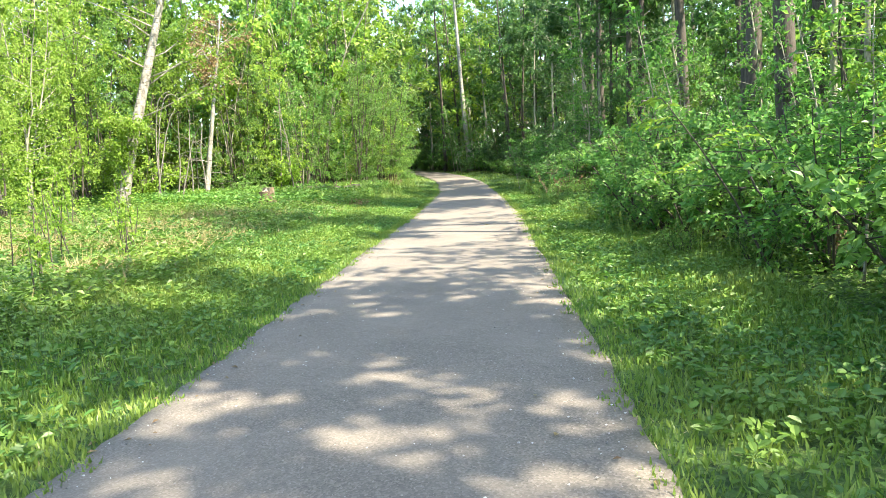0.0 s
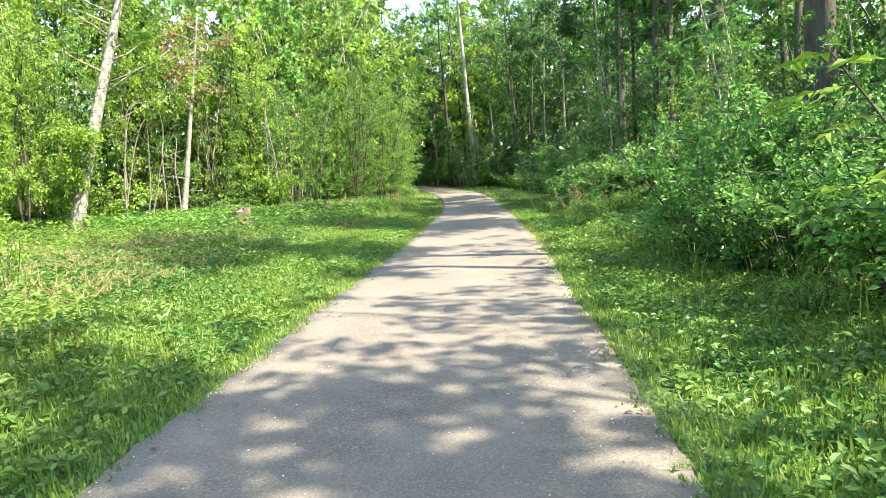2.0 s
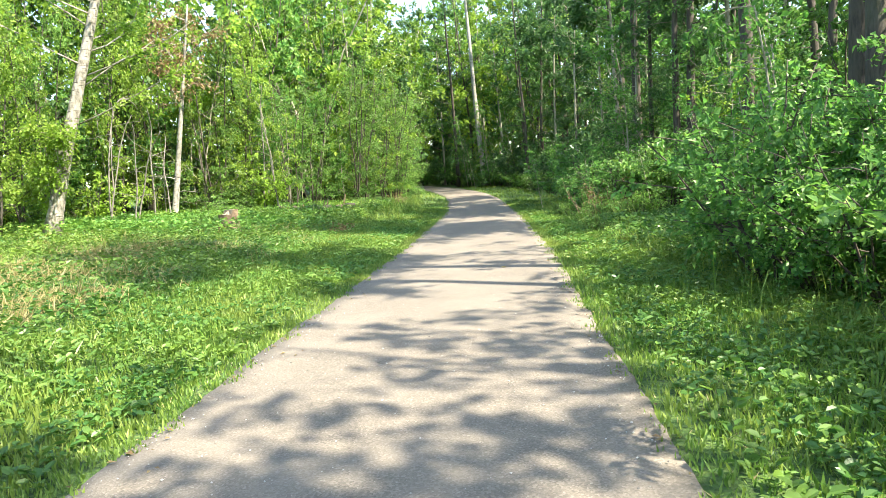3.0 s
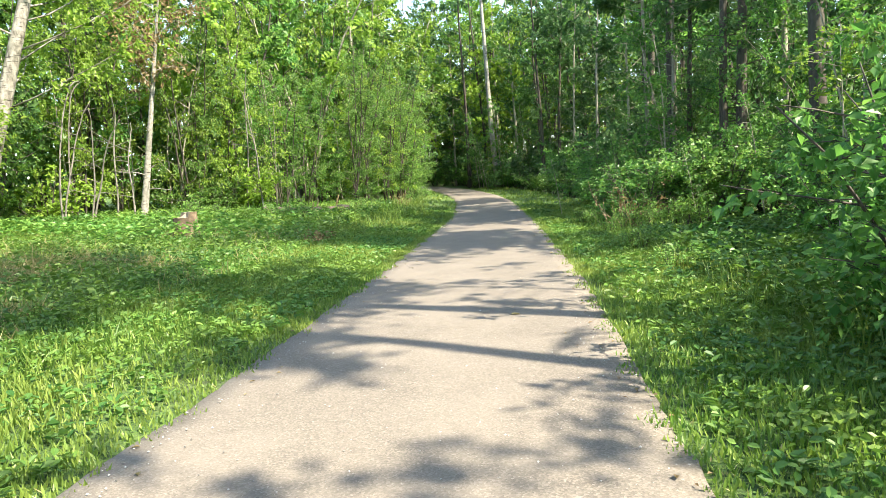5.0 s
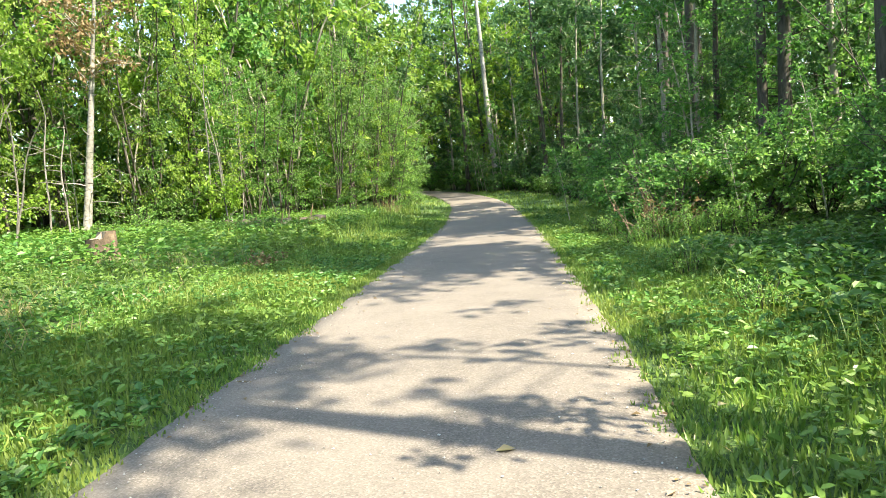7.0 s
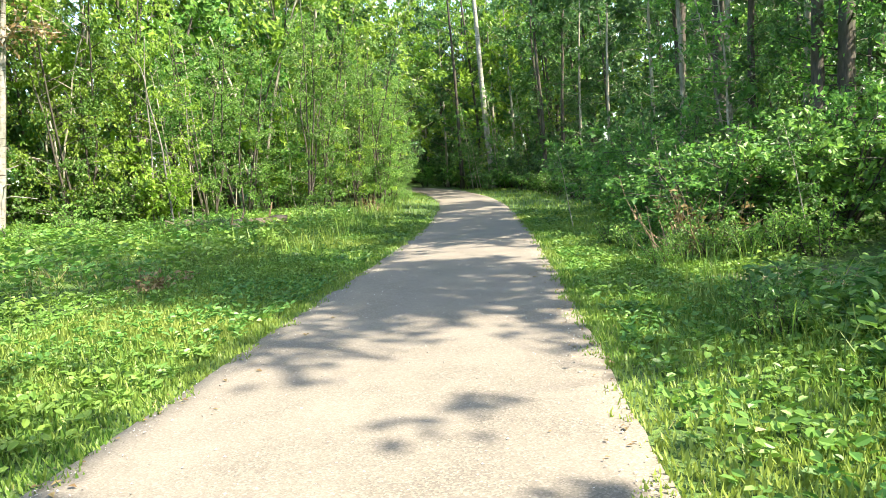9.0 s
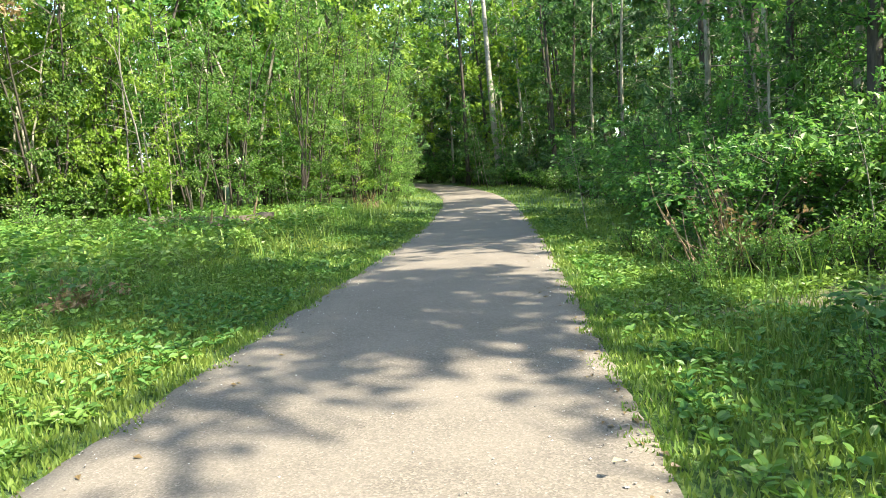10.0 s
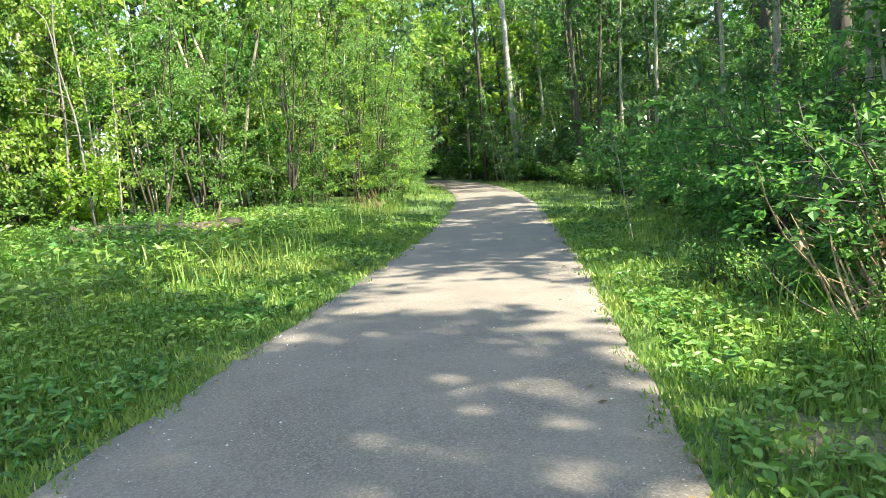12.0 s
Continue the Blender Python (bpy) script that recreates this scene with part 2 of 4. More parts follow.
def sprays(rng, limbs, twigs, per, reach, size, width=0.55, flat=0.7, droop=0.15, start=0.25, face=(0, 0, 1.0), loose=0.16):
    """Leafy twigs along limbs: thin stalks, and the leaves on them in clumps with gaps between."""
    wood, P, A, S = [], [], [], []
    lens = np.array([np.linalg.norm(l[-1] - l[0]) for l in limbs])
    for k in rng.choice(len(limbs), twigs, p=lens / lens.sum()):
        f = start + (1 - start) * rng.random() ** 0.8
        b = along_line(limbs[k], [f])[0]
        main = unit(limbs[k][-1] - limbs[k][0])
        d = unit(main * 0.6 + rng.normal(0, 0.8, 3) * np.array((1, 1, 0.55)))
        L = reach * rng.uniform(0.5, 1.2)
        side = unit(np.cross(d, (0.13, 0.21, 1)))
        wood.append((np.array([b - side * 0.006, b + side * 0.006, b + np.array((0, 0, 0.010)), b + d * L]), [(0, 1, 3), (1, 2, 3)]))
        t = rng.random(per) ** 0.7
        spread = rng.normal(0, loose * reach, (per, 3)) * t[:, None]
        P.append(b + d * L * t[:, None] + spread - np.array((0, 0, 1.0)) * (droop * L * t[:, None] ** 2))
        A.append(d * 0.6 + rng.normal(0, 0.65, (per, 3)) - np.array((0, 0, 0.25)))
        S.append(size * rng.uniform(0.6, 1.3, per))
    return wood, leaves(rng, np.concatenate(P), np.concatenate(A), np.concatenate(S), width, flat, 0.25, face)


def plant(name, label, category, group):
    return tagged(new(name), label, category, group)


# ---- plants ----
def thicket_tree(seed, leaf, height, stems, twigs, bark=BARK_DARK, size=0.104, per=35, sides=5, forks=13):
    """Slim multi-stemmed young tree, leafy nearly to the ground."""
    rng = np.random.default_rng(seed)
    root = plant("thicket_tree", "slim multi-stemmed young deciduous tree with light green leaves", "tree", "thicket beside the meadow")
    wood, limbs = [], []
    for s in range(stems):
        a = rng.uniform(0, 2 * np.pi)
        h = height * rng.uniform(0.75, 1.0)
        lean = rng.uniform(0.03, 0.20)
        P = stem(rng, (0.25 * math.cos(a), 0.25 * math.sin(a), -0.15), (lean * math.cos(a), lean * math.sin(a), 1), h, 9, 0.085)
        wood.append(tube(P, np.linspace(0.045, 0.012, 9) * height / 8, sides))
        limbs.append(P)
        for f in np.linspace(0.10, 0.95, forks):
            b, w = along_line(P, [f])[0], rng.uniform(0, 2 * np.pi)
            L = (0.24 * height * (1 - f) ** 0.55 + 0.5) * rng.uniform(0.5, 1.1)
            Q = stem(rng, b, (math.cos(w), math.sin(w), 0.3), L, 4, 0.14, 0.03)
            wood.append(tube(Q, np.linspace(0.016, 0.005, 4), 3))
            limbs += [Q, Q]
    tw, crown = sprays(rng, limbs, twigs, per, 0.6, size, 0.66, 0.85, 0.25, 0.2, (0.55, -0.5, 0.6), 0.20)
    part("trunk", join(wood + tw), bark, root, smooth=True)
    part("crown", crown, leaf, root)
    return root


def shrub(seed, leaf, height, radius, twigs, size=0.10, per=15, sides=4, count=15, forks=(0.35, 0.5, 0.65, 0.8)):
    """Broad arching woodland shrub of many stems."""
    rng = np.random.default_rng(seed)
    root = plant("shrub", "broad arching green woodland shrub with dense leaves", "shrub", "shrubs along the path")
    wood, limbs = [], []
    for s in range(count):
        a = s * 2.4 + rng.uniform(-0.4, 0.4)
        out = rng.uniform(0.15, 1.0)
        L = math.hypot(height, radius * out) * rng.uniform(0.8, 1.05)
        P = stem(rng, (0.15 * math.cos(a), 0.15 * math.sin(a), -0.1), (out * radius * math.cos(a), out * radius * math.sin(a), height * 0.95), L, 7, 0.09, -0.03)
        wood.append(tube(P, np.linspace(0.022, 0.005, 7), sides))
        limbs.append(P)
        for f in forks:
            b, w = along_line(P, [f])[0], rng.uniform(0, 2 * np.pi)
            Q = stem(rng, b, (math.cos(w), math.sin(w), 0.25), radius * rng.uniform(0.3, 0.55), 4, 0.12)
            wood.append(tube(Q, np.linspace(0.009, 0.004, 4), 3))
            limbs.append(Q)
    tw, crown = sprays(rng, limbs, twigs, per, 0.42, size, 0.62, 0.95, 0.25, 0.1, (0.3, -0.42, 0.8))
    part("branchwork", join(wood + tw), BARK_DARK, root, smooth=True)
    part("crown", crown, leaf, root)
    return root


def forest_tree(seed, leaf, bark, height, girth, clear, lean=(0, 0), low_twigs=60, top_twigs=150, name="forest_tree",
                label="tall slender woodland tree with a bare dark trunk", group="trees of the wood", top_size=0.30, spread=2.6, per=16, pegs=1.0, wobble=0.018, face=(0, 0, 1.0)):
    """Tall tree: clear trunk, thin low side branches, high crown of large sprays."""
    rng = np.random.default_rng(seed)
    root = plant(name, label, "tree", group)
    P = stem(rng, (0, 0, -0.2), (lean[0], lean[1], 1), height, 14, wobble)
    rad = girth * np.linspace(1, 0.18, 14) * np.where(np.arange(14) == 0, 1.35, 1.0)
    wood, low, high = [tube(P, rad, 9)], [], []
    for f in np.linspace(0.10, 0.96, 30):
        b, w = along_line(P, [f])[0], rng.uniform(0, 2 * np.pi)
        if f < clear and rng.random() > pegs:
            continue
        if f < clear:
            Q = stem(rng, b, (math.cos(w), math.sin(w), 0.1), rng.uniform(0.6, 1.6), 4, 0.15, 0.02)
            low.append(Q)
        else:
            Q = stem(rng, b, (math.cos(w), math.sin(w), 0.5), spread * (1.25 - f) * rng.uniform(0.8, 1.3) + 0.5, 5, 0.1, 0.04)
            high.append(Q)
        wood.append(tube(Q, np.linspace(0.12, 0.03, len(Q)) * girth + 0.004, 3))
    tw, c1 = sprays(rng, high, top_twigs, per, 0.9, top_size, 0.6, 0.8, face=face)
    wood += tw
    crowns = [c1]
    if low_twigs:
        tw, c2 = sprays(rng, low, low_twigs, 14, 0.6, 0.12, 0.55, 0.8)
        wood += tw
        crowns.append(c2)
    part("trunk", join(wood), bark, root, smooth=True)
    part("crown", join(crowns), leaf, root)
    return root


def sapling(seed, leaf, bark, height, lean, twigs, size=0.12):
    rng = np.random.default_rng(seed)
    root = plant("sapling", "thin pale young sapling with sparse green leaves", "sapling", "saplings at the wood's edge")
    P = stem(rng, (0, 0, -0.1), (lean, 0, 1), height, 9, 0.035)
    wood, limbs = [tube(P, np.linspace(0.030, 0.008, 9) * height / 5, 6)], [P]
    for f in np.linspace(0.3, 0.95, 12):
        b, w = along_line(P, [f])[0], rng.uniform(0, 2 * np.pi)
        Q = stem(rng, b, (math.cos(w), math.sin(w), 0.3), rng.uniform(0.4, 1.0), 4, 0.12)
        wood.append(tube(Q, np.linspace(0.010, 0.004, 4), 4))
        limbs += [Q, Q]
    tw, crown = sprays(rng, limbs, twigs, 10, 0.4, size, 0.58, 0.9)
    part("trunk", join(wood + tw), bark, root, smooth=True)
    part("crown", crown, leaf, root)
    return root


# ---- the lie of the land ----
KNOT_Y = np.array((-40, -10, 3, 7.5, 12.5, 18, 25.5, 32.5, 36, 40, 45.5, 50, 54.5, 58, 62.5, 66, 70, 74, 78, 82, 87, 94, 104.0))
KNOT_C = np.array((-4.0, -1.52, -0.52, -0.18, 0.17, 0.60, 0.98, 1.30, 1.40, 1.45, 1.46, 1.33, 1.00, 0.64, 0.05, -0.45, -1.05, -1.95, -3.9, -7.6, -14.0, -25.0, -41.0))
_fy = np.arange(-60, 160, 0.5)
_fc = np.interp(_fy, KNOT_Y, KNOT_C)
for _ in range(2):
    _fc = np.convolve(np.pad(_fc, 4, mode="edge"), np.ones(9) / 9, "valid")


def centre(y):
    return np.interp(y, _fy, _fc)


_fs = np.gradient(_fc, 0.5)


def half(y):
    """Half the path's width, taken straight across (wider where the path swings away)."""
    return np.interp(y, (0, 20, 40, 70), (1.46, 1.49, 1.48, 1.50)) * np.sqrt(1 + np.interp(y, _fy, _fs) ** 2)


def rise(y):
    """The path climbs gently towards the bend, and the wood behind it climbs on."""
    y = np.asarray(y, float)
    return 0.0008 * np.clip(y - 31, 0, 17) ** 2 + 0.024 * np.clip(y - 48, 0, 27) + 0.06 * np.clip(y - 75, 0, 60)


def bare(x, y):
    """How worn the earth is: the little side trail that comes out of the wood."""
    d = np.abs(y - (24.15 - 0.10 * (x - 3.0))) + 0.25 * np.sin(x * 2.1) + 0.22 * np.sin(x * 5.3 + y * 3.1) + 0.15 * np.sin(y * 8.7 - x * 4.0)
    return np.clip(1.35 - d / 0.55, 0, 0.9) * np.clip((x - centre(y) - half(y) - 0.2) * 2.2, 0, 1)


def height(x, y):
    x, y = np.asarray(x, float), np.asarray(y, float)
    d = np.abs(x - centre(y)) - half(y)
    left = np.clip(d - 0.4, 0, 40)
    rise_l = 1.0 * (1 - np.exp(-left * 0.088))
    right = np.clip(d - 4.0, 0, 60)
    rise_r = 1.4 * (1 - np.exp(-right * 0.05)) - 0.06 * np.clip(d, 0, 1.2)
    h = np.where(x < centre(y), rise_l, rise_r)
    bumps = 0.035 * np.sin(x * 1.7 + 1.3 * np.sin(y * 0.7)) * np.sin(y * 1.3 + 0.5) * np.clip(d, 0, 1)
    return np.where(d > 0, h + bumps, 0.0) + rise(y)


def ground_sheet():
    xs = np.concatenate([-np.geomspace(320, 24, 14), np.arange(-22, 16.01, 0.33), np.geomspace(18, 320, 14)])
    ys = np.concatenate([-np.geomspace(320, 12, 12), np.arange(-10, 50.01, 0.45), np.arange(50.6, 110, 0.6), np.geomspace(114, 420, 12)])
    X, Y = np.meshgrid(xs, ys)
    d = np.abs(X - centre(Y)) - half(Y)
    Z = height(X, Y) - 0.02 - 0.03 * np.clip(-d * 4, 0, 1)
    nx, ny = len(xs), len(ys)
    i = (np.arange(ny - 1)[:, None] * nx + np.arange(nx - 1)[None]).ravel()
    T = np.concatenate([np.stack([i, i + 1, i + nx + 1], 1), np.stack([i, i + nx + 1, i + nx], 1)])
    ob = part("ground", (np.stack([X, Y, Z], -1).reshape(-1, 3), T), GROUND_MAT, smooth=True)
    a = ob.data.attributes.new("bare", "FLOAT", "POINT")
    a.data.foreach_set("value", bare(X, Y).ravel().astype(np.float32))
    return tagged(ob, "woodland floor with grass, moss and bare earth", "ground", kind="structure")


def path_sheet():
    rng = np.random.default_rng(5)
    ys = np.concatenate([np.arange(-14, 45, 0.12), np.arange(45, 103, 0.3)])
    n = len(ys)
    wl = np.convolve(rng.normal(0, 0.045, n + 8), np.ones(9) / 9, "valid") + rng.normal(0, 0.006, n)
    wr = np.convolve(rng.normal(0, 0.045, n + 8), np.ones(9) / 9, "valid") + rng.normal(0, 0.006, n)
    k = 13
    f = np.linspace(-1, 1, k)
    c, h = centre(ys), half(ys)
    slope = np.gradient(c, ys)
    k2 = np.sqrt(1 + slope ** 2)
    across = np.where(f[None] < 0, f[None] * (h / k2 + wl)[:, None], f[None] * (h / k2 + wr)[:, None])
    X = c[:, None] + across / k2[:, None]
    Y = ys[:, None] - (slope / k2)[:, None] * across
    Z = rise(Y) + 0.012 - 0.010 * f[None] ** 2 + 0.003 * np.sin(X * 3 + Y)
    X = np.concatenate([X[:, :1] - 0.03, X, X[:, -1:] + 0.03], 1)
    Y = np.concatenate([Y[:, :1], Y, Y[:, -1:]], 1)
    Z = np.concatenate([Z[:, :1] - 0.07, Z, Z[:, -1:] - 0.07], 1)
    k += 2
    i = (np.arange(n - 1)[:, None] * k + np.arange(k - 1)[None]).ravel()
    T = np.concatenate([np.stack([i, i + 1, i + k + 1], 1), np.stack([i, i + k + 1, i + k], 1)])
    ob = part("path", (np.stack([X, Y, Z], -1).reshape(-1, 3), T), PATH_MAT, smooth=True)
    return tagged(ob, "weathered grey asphalt footpath with gritty worn surface", "path", kind="structure")


ground_sheet()
path_sheet()


def place(proto, first, x, y, turn, size=1.0, tall=1.0, sink=0.0):
    """Sets the first of a kind in its place, and copies of it after that."""
    m = pose(x, y, float(height(x, y)) - 0.02 - sink, 0, 0, turn) @ Matrix.Diagonal((size, size, size * tall, 1))
    if first:
        proto.matrix_basis = m
        return proto
    return copy_thing(proto, m)


class Stock:
    """A few shapes of one kind, set out in turn."""

    def __init__(self, protos):
        self.protos, self.used, self.count = protos, [False] * len(protos), 0

    def put(self, x, y, turn, size=1.0, tall=1.0, which=None):
        if abs(x - centre(y)) < half(y) + 1.0:
            return None
        k = self.count % len(self.protos) if which is None else which
        self.count += 1
        ob = place(self.protos[k], not self.used[k], x, y, turn, size, tall)
        self.used[k] = True
        return ob


rnd = np.random.default_rng(11)

# the thicket on the meadow's far side
thicket = Stock([thicket_tree(21, LEAF_WILLOW, 9.5, 4, 215), thicket_tree(22, LEAF_YELLOW, 8.5, 3, 200, BARK_PALE),
                 thicket_tree(23, LEAF_WILLOW, 10.5, 4, 225), thicket_tree(24, LEAF_YELLOW, 9.0, 4, 210),
                 thicket_tree(25, LEAF_YELLOW, 9.5, 3, 210)])
back = Stock([thicket_tree(26, LEAF_WILLOW, 10.5, 3, 125, BARK_DARK, 0.22, 14, 3, 8), thicket_tree(27, LEAF_YELLOW, 11, 3, 125, BARK_PALE, 0.22, 14, 3, 8),
              thicket_tree(28, LEAF_SHRUB, 10, 3, 125, BARK_DARK, 0.22, 14, 3, 8)])
FRONT = np.array([(-5.4, 71), (-4.0, 62.5), (-3.2, 55), (-4.1, 48), (-6.2, 41), (-8.5, 37.6), (-11.8, 35.2), (-15, 31), (-19, 27), (-23, 22.0)])


def line_points(pts, step, behind, jitter):
    seg = np.linalg.norm(np.diff(pts, axis=0), axis=1)
    s = np.concatenate([[0], np.cumsum(seg)])
    for q in np.arange(0.3, s[-1], step):
        q += rnd.uniform(-0.35, 0.35) * step
        x, y = np.interp(q, s, pts[:, 0]), np.interp(q, s, pts[:, 1])
        yield x - behind * 0.75 + rnd.normal(0, jitter), y + behind * 0.6 + rnd.normal(0, jitter)


for x, y in line_points(FRONT, 1.9, 0.4, 0.4):
    if x > -8.5:
        thicket.put(x, y, rnd.uniform(-45, 45), rnd.uniform(0.80, 1.05), rnd.uniform(0.9, 1.15), (0, 2, 0, 3, 2)[thicket.count % 5])
    else:
        thicket.put(x, y, rnd.uniform(-45, 45), rnd.uniform(0.85, 1.1), rnd.uniform(1.1, 1.4), (1, 3, 4, 0)[thicket.count % 4])
for x, y in line_points(FRONT, 2.2, 3.2, 0.8):
    back.put(x, y, rnd.uniform(-45, 45), rnd.uniform(0.95, 1.25), rnd.uniform(0.95, 1.15))
for x, y in line_points(FRONT, 4.5, 6.5, 1.2):
    back.put(x, y, rnd.uniform(-45, 45), rnd.uniform(1.0, 1.35), rnd.uniform(1.0, 1.2))

for x, y, which, size in [(-12.9, 21.4, 1, 0.9), (-11.8, 18.6, 3, 0.7), (-13.4, 25.2, 4, 0.9), (-15.5, 22.5, 1, 1.0), (-14.2, 28.2, 3, 0.9), (-14.5, 18.0, 4, 0.9)]:
    thicket.put(x, y, rnd.uniform(-45, 45), size, 1.0, which)

# tall trees behind the thicket and round the bend
tall = Stock([forest_tree(31, LEAF_WILLOW, BARK_DARK, 19, 0.15, 0.12, (0.02, 0), 0, 125, "woodland_tree", "tall leafy deciduous tree with light green crown", "trees behind the thicket", 0.35, 4.6, 16, face=(0.55, -0.5, 0.6)),
              forest_tree(32, LEAF_YELLOW, BARK_PALE, 17, 0.12, 0.12, (-0.03, 0.02), 0, 120, "woodland_tree", "tall leafy deciduous tree with yellow-green crown", "trees behind the thicket", 0.35, 4.2, 16, face=(0.55, -0.5, 0.6)),
              forest_tree(33, LEAF_DEEP, BARK_DARK, 20, 0.16, 0.12, (0.0, 0.03), 0, 128, "woodland_tree", "tall leafy deciduous tree with deep green crown", "trees behind the thicket", 0.36, 4.8, 16, face=(0.55, -0.5, 0.6))])
for x, y in line_points(FRONT, 3.6, 9.0, 1.2):
    tall.put(x, y, rnd.uniform(0, 360), rnd.uniform(0.9, 1.1))
for x, y in line_points(FRONT, 7.0, 15.0, 1.5):
    tall.put(x, y, rnd.uniform(0, 360), rnd.uniform(0.95, 1.15))
for x, y in line_points(FRONT[4:], 3.2, 6.0, 1.0):
    tall.put(x, y, rnd.uniform(0, 360), rnd.uniform(0.85, 1.0))
for k in range(24):
    y = 70 + 46 * ((k * 0.618) % 1)
    tall.put(rnd.uniform(-26, 34), y, rnd.uniform(0, 360), rnd.uniform(0.9, 1.12))
for x, y in [(-6.4, 55), (-7.2, 61), (-8.6, 67), (-10.5, 58), (-12, 66), (-6.8, 64.5), (-5.6, 60.5), (0.8, 73), (2.6, 76), (-0.6, 79), (1.4, 84), (-1.2, 88), (4.2, 80), (-4.6, 79), (-6.4, 84), (3.4, 90), (0.3, 95), (-3.2, 93), (-8, 92), (6.0, 86), (2.2, 101), (-2, 103),
             (5.4, 72), (7.0, 78), (9.2, 75), (11.5, 79), (8.4, 86), (10.6, 84), (13, 87), (7.6, 94), (10, 95), (12.5, 96), (15, 82), (17, 90), (14, 72), (8.0, 69), (11, 70)]:
    tall.put(x, y, rnd.uniform(0, 360), rnd.uniform(1.0, 1.2))

# shrubs along the wood on the other side
shrubs = Stock([shrub(41, LEAF_SHRUB, 2.3, 1.6, 270, 0.092, 21), shrub(42, LEAF_HERB, 2.0, 1.5, 240, 0.10, 20), shrub(43, LEAF_SHRUB, 2.6, 1.7, 270, 0.088, 22)])
bushes = Stock([shrub(44, LEAF_SHRUB, 2.6, 1.7, 112, 0.195, 11, 3, 10, (0.4, 0.7)), shrub(45, LEAF_DEEP, 3.0, 1.8, 112, 0.195, 11, 3, 10, (0.4, 0.7)), shrub(46, LEAF_WILLOW, 2.6, 1.7, 112, 0.19, 11, 3, 10, (0.4, 0.7))])
y = -5.0
while y < 74:
    edge = centre(y) + half(y)
    kind = shrubs if 3 < y < 36 else bushes
    if not 22.4 < y < 25.3:
        near = float(np.interp(y, (3, 8, 13, 15.5, 19, 22.4, 25.4, 28, 34, 40), (3.6, 3.1, 2.75, 3.7, 4.5, 5.4, 3.1, 2.9, 3.4, 3.6))) + 0.25 * math.sin(y * 0.9)
        kind.put(edge + near, y, rnd.uniform(-60, 60), rnd.uniform(0.85, 1.1), rnd.uniform(0.8, 1.05))
    (shrubs if 7 < y < 33 else bushes).put(edge + 6.4 + rnd.normal(0, 0.4), y + 0.8, rnd.uniform(-60, 60), rnd.uniform(1.0, 1.25), rnd.uniform(0.95, 1.25))
    if int(y) % 4 == 0:
        bushes.put(edge + 9.5 + rnd.normal(0, 0.8), y + 0.3, rnd.uniform(-60, 60), rnd.uniform(1.1, 1.4), rnd.uniform(1.0, 1.5))
    y += 2.1 + 0.02 * max(y, 0)
# the wood that closes the view behind the bend
for k in range(34):
    y, x = 84 + 11 * ((k * 0.618) % 1), -9.5 + 15 * ((k * 0.7549) % 1)
    bushes.put(x, y, rnd.uniform(-60, 60), rnd.uniform(0.9, 1.4), rnd.uniform(0.9, 1.5))
    if k % 2:
        tall.put(x + 0.8, y + 2.5, rnd.uniform(0, 360), rnd.uniform(0.95, 1.15))
for x, y in [(-6.2, 75.5), (-7.4, 78.5), (-8.8, 74), (-9.6, 79.5), (-11.5, 82), (-6.6, 71.5)]:
    back.put(x, y, rnd.uniform(-45, 45), 1.1, 1.2)
    tall.put(x - 1.5, y + 0.8, rnd.uniform(0, 360), 1.1)
# undergrowth on the slope that closes the view behind the bend
for k in range(46):
    yy = 66 + 16 * ((k * 0.618) % 1)
    xx = centre(yy) + half(yy) + 1.6 + 9 * ((k * 0.7549) % 1)
    bushes.put(xx, yy, rnd.uniform(-60, 60), rnd.uniform(0.6, 1.15), rnd.uniform(0.7, 1.2))
for k in range(14):
    yy = 66 + 1.6 * k
    bushes.put(centre(yy) - half(yy) - 1.8 - rnd.random(), yy, rnd.uniform(-60, 60), 1.1, 1.2)
for x, y, size in [(6.6, 16.2, 1.15), (7.6, 18.8, 1.2), (8.2, 21.2, 1.1), (6.0, 13.6, 1.1), (7.2, 27.2, 1.2), (4.15, 13.3, 1.05), (4.4, 11.6, 0.95), (6.6, 29.2, 1.1), (6.2, 32.0, 1.2)]:
    shrubs.put(x, y, rnd.uniform(-60, 60), size, 1.05)
herbs = Stock([shrub(47, LEAF_HERB, 1.1, 0.9, 95, 0.088, 12, 3, 10, (0.6,))])
for x, y, size in [(-9.5, 33.6, 0.7), (-6.2, 36.6, 0.6), (4.0, 25.5, 0.5), (4.5, 25.8, 0.75), (4.9, 25.9, 0.85), (5.3, 25.5, 0.8), (5.8, 25.6, 0.9), (4.1, 27.6, 0.7), (4.0, 28.6, 0.7), (3.6, 21.0, 0.6), (3.5, 18.6, 0.5), (3.4, 9.6, 0.55), (3.9, 8.4, 0.7), (4.2, 5.6, 0.7), (6.2, 25.6, 1.0),
                   (-4.6, 33.6, 0.35), (-7.6, 32.9, 0.45), (-8.4, 33.2, 0.8), (-9.8, 32.0, 0.8), (-5.6, 24.2, 0.4), (-7.3, 25.4, 0.6), (-3.3, 39.5, 0.6), (-4.2, 38.2, 0.7), (-2.6, 46.5, 0.7), (-2.7, 51, 0.8), (-2.3, 54.2, 0.8), (-2.5, 57, 0.9), (-2.9, 59.3, 0.9), (-3.4, 61.2, 1.0)]:
    herbs.put(x, y, rnd.uniform(-60, 60), size)
meadow_edge = np.array([(-3.2, 44), (-4.4, 38), (-6.6, 33.5), (-9.5, 30), (-12, 26), (-14, 22)])
